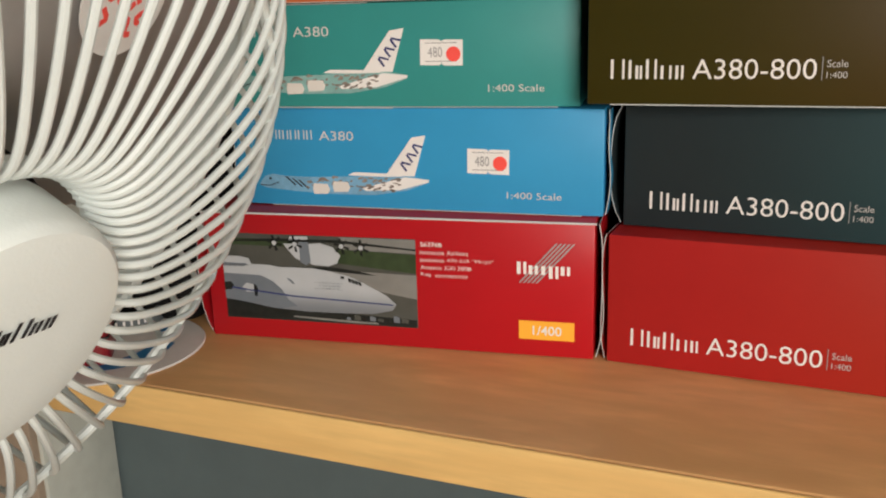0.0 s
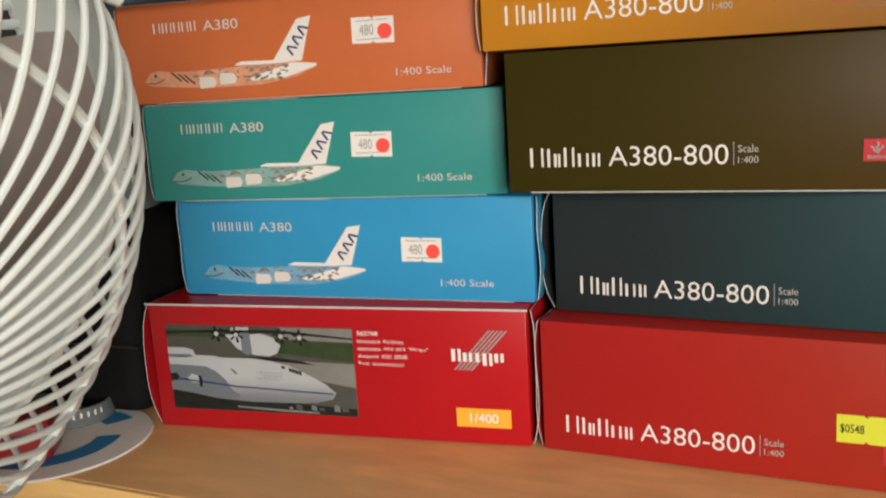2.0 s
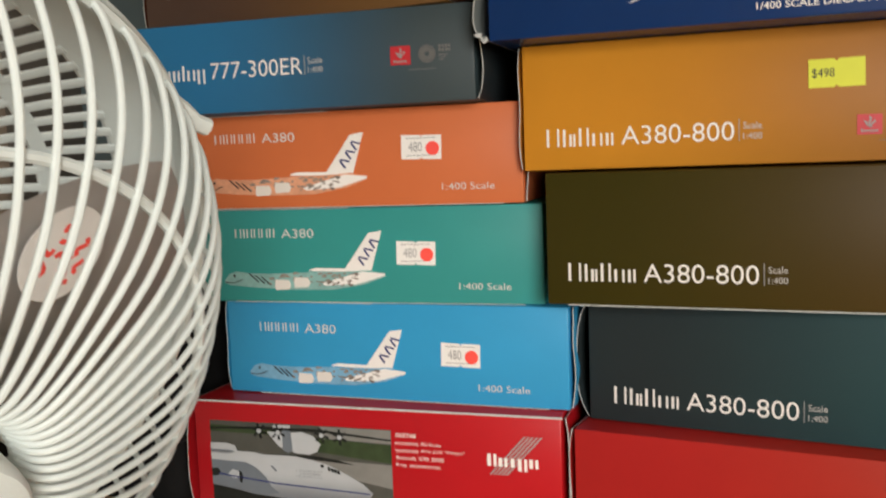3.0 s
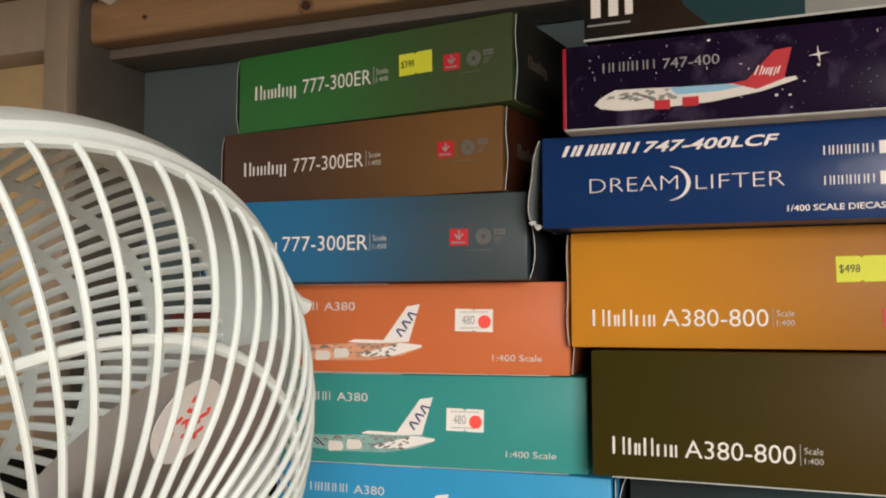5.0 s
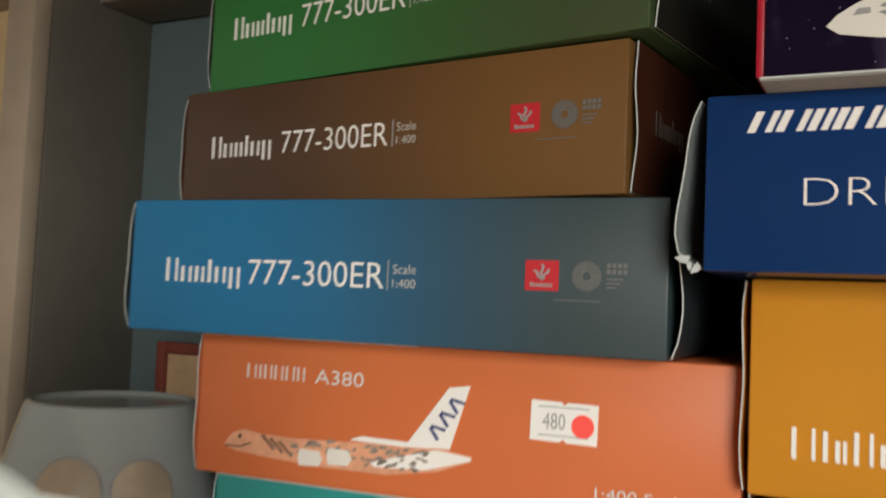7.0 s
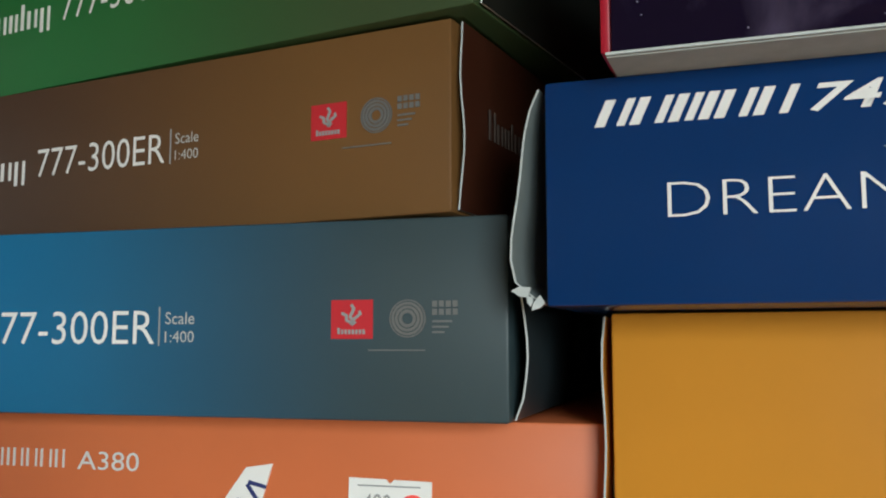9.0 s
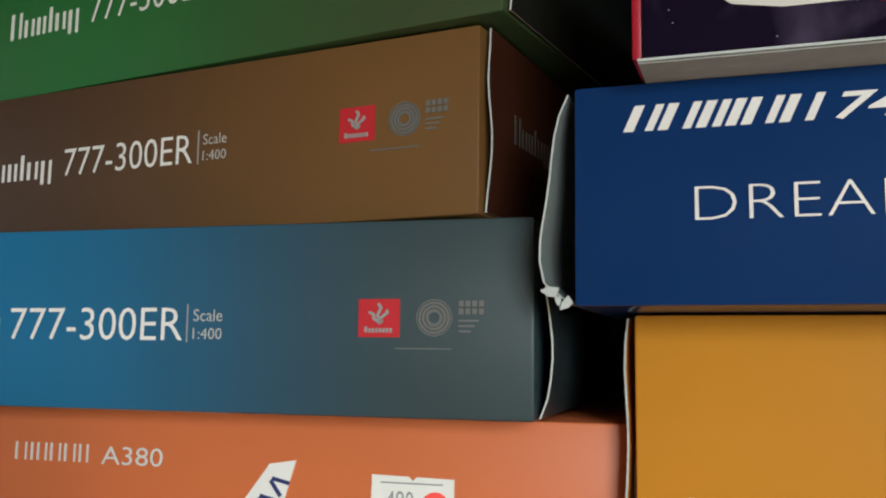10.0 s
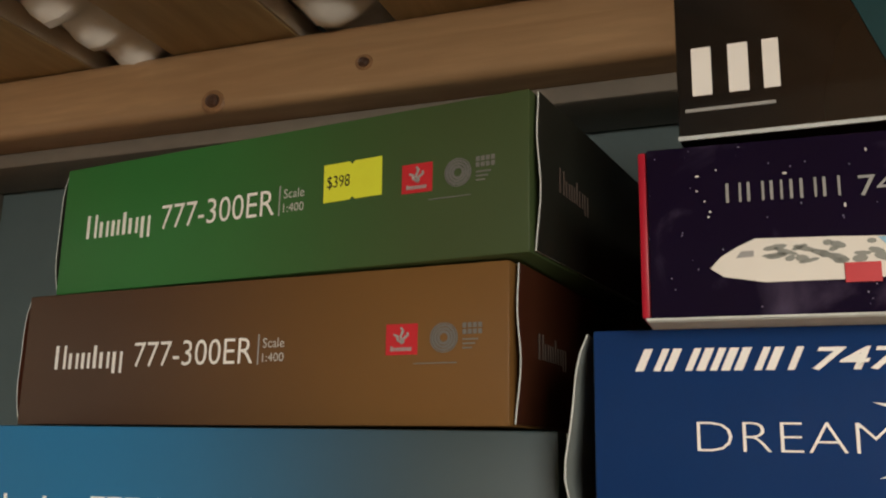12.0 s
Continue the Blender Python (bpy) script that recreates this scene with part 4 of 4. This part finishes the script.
part("rim_wall", lathe([(FAN_R + 0.0004, -0.0085), *[dish(0.04 * k) for k in range(5)], (dish(0.16)[0] - 0.0002, dish(0.16)[1] - 0.0020), *[(r + 0.0016, h - 0.0012) for r, h in (dish(0.12), dish(0.06))], (FAN_R + 0.0020, -0.0088)], 96, cap=False), M["plastic"], back, "smooth outer wall of the bowl")
bands = (0.15, 0.37, 0.58, 0.79, 1.0)
for t in bands[1:]:
    (r0, h0), (r1, h1) = dish(t - 0.022), dish(min(1.0, t + 0.022))
    part("hoop", lathe([(r0, h0 + 0.0008), (r1, h1 + 0.0008), (r1, h1 - 0.0012), (r0, h0 - 0.0012), (r0, h0 + 0.0008)], 72, cap=False), M["plastic"], back, "flat hoop")
bm = bmesh.new()
for k, (t0, t1) in enumerate(zip(bands, bands[1:])):
    n = int(2 * math.pi * dish((t0 + t1) / 2)[0] / 0.0078)
    for i in range(n):
        a = 2 * math.pi * (i + 0.5 * (k % 2)) / n
        bar = [Vector((r * math.cos(a), r * math.sin(a), h)) for r, h in (dish(t0 + (t1 - t0) * q / 3) for q in range(4))]
        tube(bar, 0.0010, 6, bm=bm, flat=2.0, up=(-math.sin(a), math.cos(a), 0))
tagged(part("slotted_bowl", bm, M["plastic"], back, "closely set radial bars"), kind="stuff")

# clips that hold the two grilles together
for ang in (38, 158, 278):
    bm = tube([(FAN_R + 0.0020, 0.012, -0.004), (FAN_R + 0.0050, 0.006, -0.002), (FAN_R + 0.0070, 0.000, 0.000), (FAN_R + 0.0110, -0.005, 0.001)], 0.0034, 8, flat=0.7, up=(0, 0, 1))
    part("clip", bm, M["plastic"], fan, "white plastic clip", m=pose(0, 0, 0, 0, 0, ang))


def blade_mesh():
    bm = bmesh.new()
    rows = []
    for i in range(15):
        t = i / 14
        r = 0.022 + 0.108 * t
        lead = 81 - 450 * (r - 0.0525)
        span = 58 + 26 * math.sin(math.pi * min(1, t * 0.9)) - 14 * t ** 6
        row = []
        for j in range(13):
            s = j / 12
            a = radians(lead - span * s)
            row.append(bm.verts.new((r * math.cos(a), r * math.sin(a), 0.024 - 0.034 * s * (0.55 + 0.45 * t) + 0.008 * math.sin(math.pi * s))))
        rows.append(row)
    for a, b in zip(rows, rows[1:]):
        for j in range(12):
            bm.faces.new((a[j], a[j + 1], b[j + 1], b[j]))
    bmesh.ops.solidify(bm, geom=list(bm.faces), thickness=0.0016)
    return finish("blade", bm, M["blade"])


rotor = part("rotor", lathe([(0.024, -0.030), (0.026, -0.020), (0.026, 0.026), (0.023, 0.032), (0.010, 0.034), (0.0004, 0.0345)], 40), M["blade"], fan, "grey blade hub")
blade = blade_mesh()
for i in range(3):
    part("blade", blade, None, rotor, "dark grey plastic blade", m=pose(0, 0, 0, 0, 0, -120 * i))
seal = part("sticker", lathe([(0.0165, 0.0), (0.0165, 0.0005), (0.0004, 0.0005)], 36), M["label"], fan, "round white sticker with red strokes on a blade",
            m=Matrix.Translation((0.0573, 0.0638, 0.0262)) @ pose(0, 0, 0, -6, 8, 48) @ Matrix.Diagonal((1.0, 0.82, 1.0, 1.0)))
bm = bmesh.new()
for k, (x, y, a, n) in enumerate(((-0.012, 0.004, 20, 9), (-0.004, 0.009, -40, 8), (0.003, 0.002, 65, 10), (0.008, -0.006, 15, 8), (-0.006, -0.008, 80, 9), (0.010, 0.007, -20, 6), (-0.001, -0.002, -65, 9), (0.001, -0.012, 30, 6))):
    c, s = math.cos(radians(a)), math.sin(radians(a))
    pts = [(x * 0.75 + (q - n / 2) * 0.0009 * c - 0.0015 * math.sin(q * 0.9) * s, y * 0.75 + (q - n / 2) * 0.0009 * s + 0.0015 * math.sin(q * 0.9) * c, 0.0007) for q in range(n)]
    tube(pts, 0.0009, 6, bm=bm, flat=0.15, up=(0, 0, 1))
tagged(part("red_brushwork", bm, M["red_dot"], seal), kind="stuff")
part("motor_housing", lathe([(0.047, -0.068), (0.049, -0.085), (0.047, -0.115), (0.040, -0.145), (0.024, -0.162), (0.0004, -0.166)], 40), M["motor"], fan)
down = FAN.to_3x3().inverted() @ Vector((0, 0, -1))
neck = Vector((0, 0, -0.11))
part("neck", tube([neck + down * 0.03, neck + down * 0.16], 0.022, 16), M["motor"], fan)
drop = (FAN @ neck).z
part("pole", tube([neck + down * 0.15, neck + down * (drop - 0.03)], 0.013, 16), M["chrome"], fan)
foot = FAN.inverted() @ Vector(((FAN @ neck).x, (FAN @ neck).y, 0))
part("base", lathe([(0.16, 0.0), (0.162, 0.010), (0.15, 0.022), (0.06, 0.035), (0.03, 0.06), (0.0004, 0.061)], 56), M["motor"], fan,
     m=Matrix.Translation(foot) @ FAN.to_3x3().inverted().to_4x4())

# ---- small things on the desk ----
disc = thing("coaster", Matrix.Translation((-0.160, 0.583, 0.7502)), "round white coaster with blue printed bands on the desk", "coaster")
part("disc", lathe([(0.0590, 0.0), (0.0600, 0.0006), (0.0590, 0.0014), (0.0004, 0.0014)], 64), M["label"], disc)
for r0, r1, a0, a1 in ((0.027, 0.042, -112, 8), (0.033, 0.050, 42, 150)):
    bm = bmesh.new()
    arc_o = [(r1 * math.cos(radians(a0 + (a1 - a0) * k / 14)), r1 * math.sin(radians(a0 + (a1 - a0) * k / 14))) for k in range(15)]
    arc_i = [(r0 * math.cos(radians(a0 + (a1 - a0) * k / 14)), r0 * math.sin(radians(a0 + (a1 - a0) * k / 14))) for k in range(15)]
    for k in range(14):
        bm.faces.new([bm.verts.new((x, y, 0.0017)) for x, y in (arc_i[k], arc_o[k], arc_o[k + 1], arc_i[k + 1])])
    part("printed_band", bm, M["blue_print"], disc, "blue printed band", smooth=False)

band = thing("wristband", Matrix.Translation((-0.1685, 0.6230, 0.7518)) @ pose(0, 0, 0, 0, 0, 10), "grey silicone wristband with white print lying on the coaster", "wristband")
bm = bmesh.new()
NB = 56
loops = []
for r, z in ((0.0265, 0.0), (0.0282, 0.0), (0.0282, 0.0115), (0.0265, 0.0115)):
    loops.append([bm.verts.new((r * math.cos(2 * math.pi * i / NB) * 1.05, r * math.sin(2 * math.pi * i / NB) * 0.92, z + 0.0012 * math.sin(4 * math.pi * i / NB) + 0.0012)) for i in range(NB)])
for a, b in zip(loops, loops[1:] + loops[:1]):
    for i in range(NB):
        bm.faces.new((a[i], a[(i + 1) % NB], b[(i + 1) % NB], b[i]))
part("band", bm, M["rubber"], band)
bm = bmesh.new()
for i in range(6):
    a = radians(-80 + i * 9)
    for da in (0,):
        q = []
        for b, z in ((a, 0.0045), (a + 0.05, 0.0045), (a + 0.05, 0.0080), (a, 0.0080)):
            q.append(bm.verts.new((0.0285 * 1.05 * math.cos(b), 0.0285 * 0.92 * math.sin(b), z + 0.0012)))
        bm.faces.new(q)
part("wordmark", bm, M["white"], band, smooth=False)

lump = thing("red_case", Matrix.Translation((-0.176, 0.5600, 0.7519)) @ pose(0, 0, 0, 0, 0, 14), "small dark red plastic case on the coaster", "case")
part("case", box_bm((0.075, 0.030, 0.026), (-0.045, -0.018, 0), 0.005, 3), M["red_glossy"], lump)
part("lid_line", box_bm((0.0762, 0.0312, 0.0012), (-0.0456, -0.0186, 0.0170), 0.0004), M["black"], lump)

bag = thing("black_case", Matrix.Translation((-0.215, 0.700, 0.7502)) @ pose(0, 0, 0, 0, 0, -15), "black soft case lying on the desk in the corner", "case")
part("shell", box_bm((0.235, 0.130, 0.128), (-0.1150, -0.055, 0), 0.016, 4), M["dark"], bag)
part("zip_line", box_bm((0.237, 0.132, 0.0016), (-0.116, -0.056, 0.048), 0.0007), M["black"], bag, "black zip")

# a frosted tumbler standing upside down on the case
glass = thing("glass_tumbler", Matrix.Translation((-0.1910, 0.6962, 0.8784)), "frosted grey tumbler with round tan marks, upside down", "glass")
part("wall", lathe([(0.0650, 0.0), (0.0680, 0.0), (0.0682, 0.003), (0.0560, 0.045), (0.0448, 0.0845), (0.0432, 0.0884), (0.0412, 0.0893), (0.0392, 0.0884), (0.0380, 0.0872), (0.0004, 0.0872), (0.0004, 0.0845),
                    (0.0395, 0.0845), (0.0420, 0.0815), (0.0530, 0.044), (0.0650, 0.003), (0.0650, 0.0)], 56, cap=False), M["glass"], glass, "frosted grey glass")
for ang, size in ((-78, 0.0168), (-41, 0.0155)):
    bm = bmesh.new()
    ring, rim = [], []
    for k in range(36):
        a = 2 * math.pi * k / 36
        for store, q, lift in ((ring, 0.94, 0.0010), (rim, 1.0, 0.0004)):
            z = 0.0500 + size * q * math.sin(a)
            rr = 0.0690 - 0.0286 * z / 0.1 * 1.0 + lift
            b = radians(ang) + size * q * math.cos(a) / rr
            store.append(bm.verts.new((rr * math.cos(b), rr * math.sin(b), z)))
    mid = bm.verts.new((0.0560 * math.cos(radians(ang)), 0.0560 * math.sin(radians(ang)), 0.0500))
    for k in range(36):
        n = (k + 1) % 36
        bm.faces.new((ring[k], ring[n], mid))
        bm.faces.new((rim[k], rim[n], ring[n], ring[k])).material_index = 1
    part("round_mark", bm, [M["slice"], M["grey_print"]], glass, "round tan mark with a dark rim")

frame_ob = thing("picture_frame", FRAME @ Matrix.Translation((-0.440, 0.755, 0.7502)), "small dark red picture frame leaning in the corner", "picture frame")
for n_, s_, a_ in (("stile", (0.008, 0.010, 0.240), (-0.030, 0, 0)), ("stile", (0.008, 0.010, 0.240), (0.026, 0, 0)), ("rail", (0.048, 0.010, 0.008), (-0.022, 0, 0.232)), ("rail", (0.048, 0.010, 0.008), (-0.022, 0, 0))):
    part(n_, box_bm(s_, a_, 0.0012), M["red_wood"], frame_ob)
part("picture", box_bm((0.048, 0.002, 0.224), (-0.022, 0.004, 0.008)), M["photo_tan"], frame_ob, "tan picture")
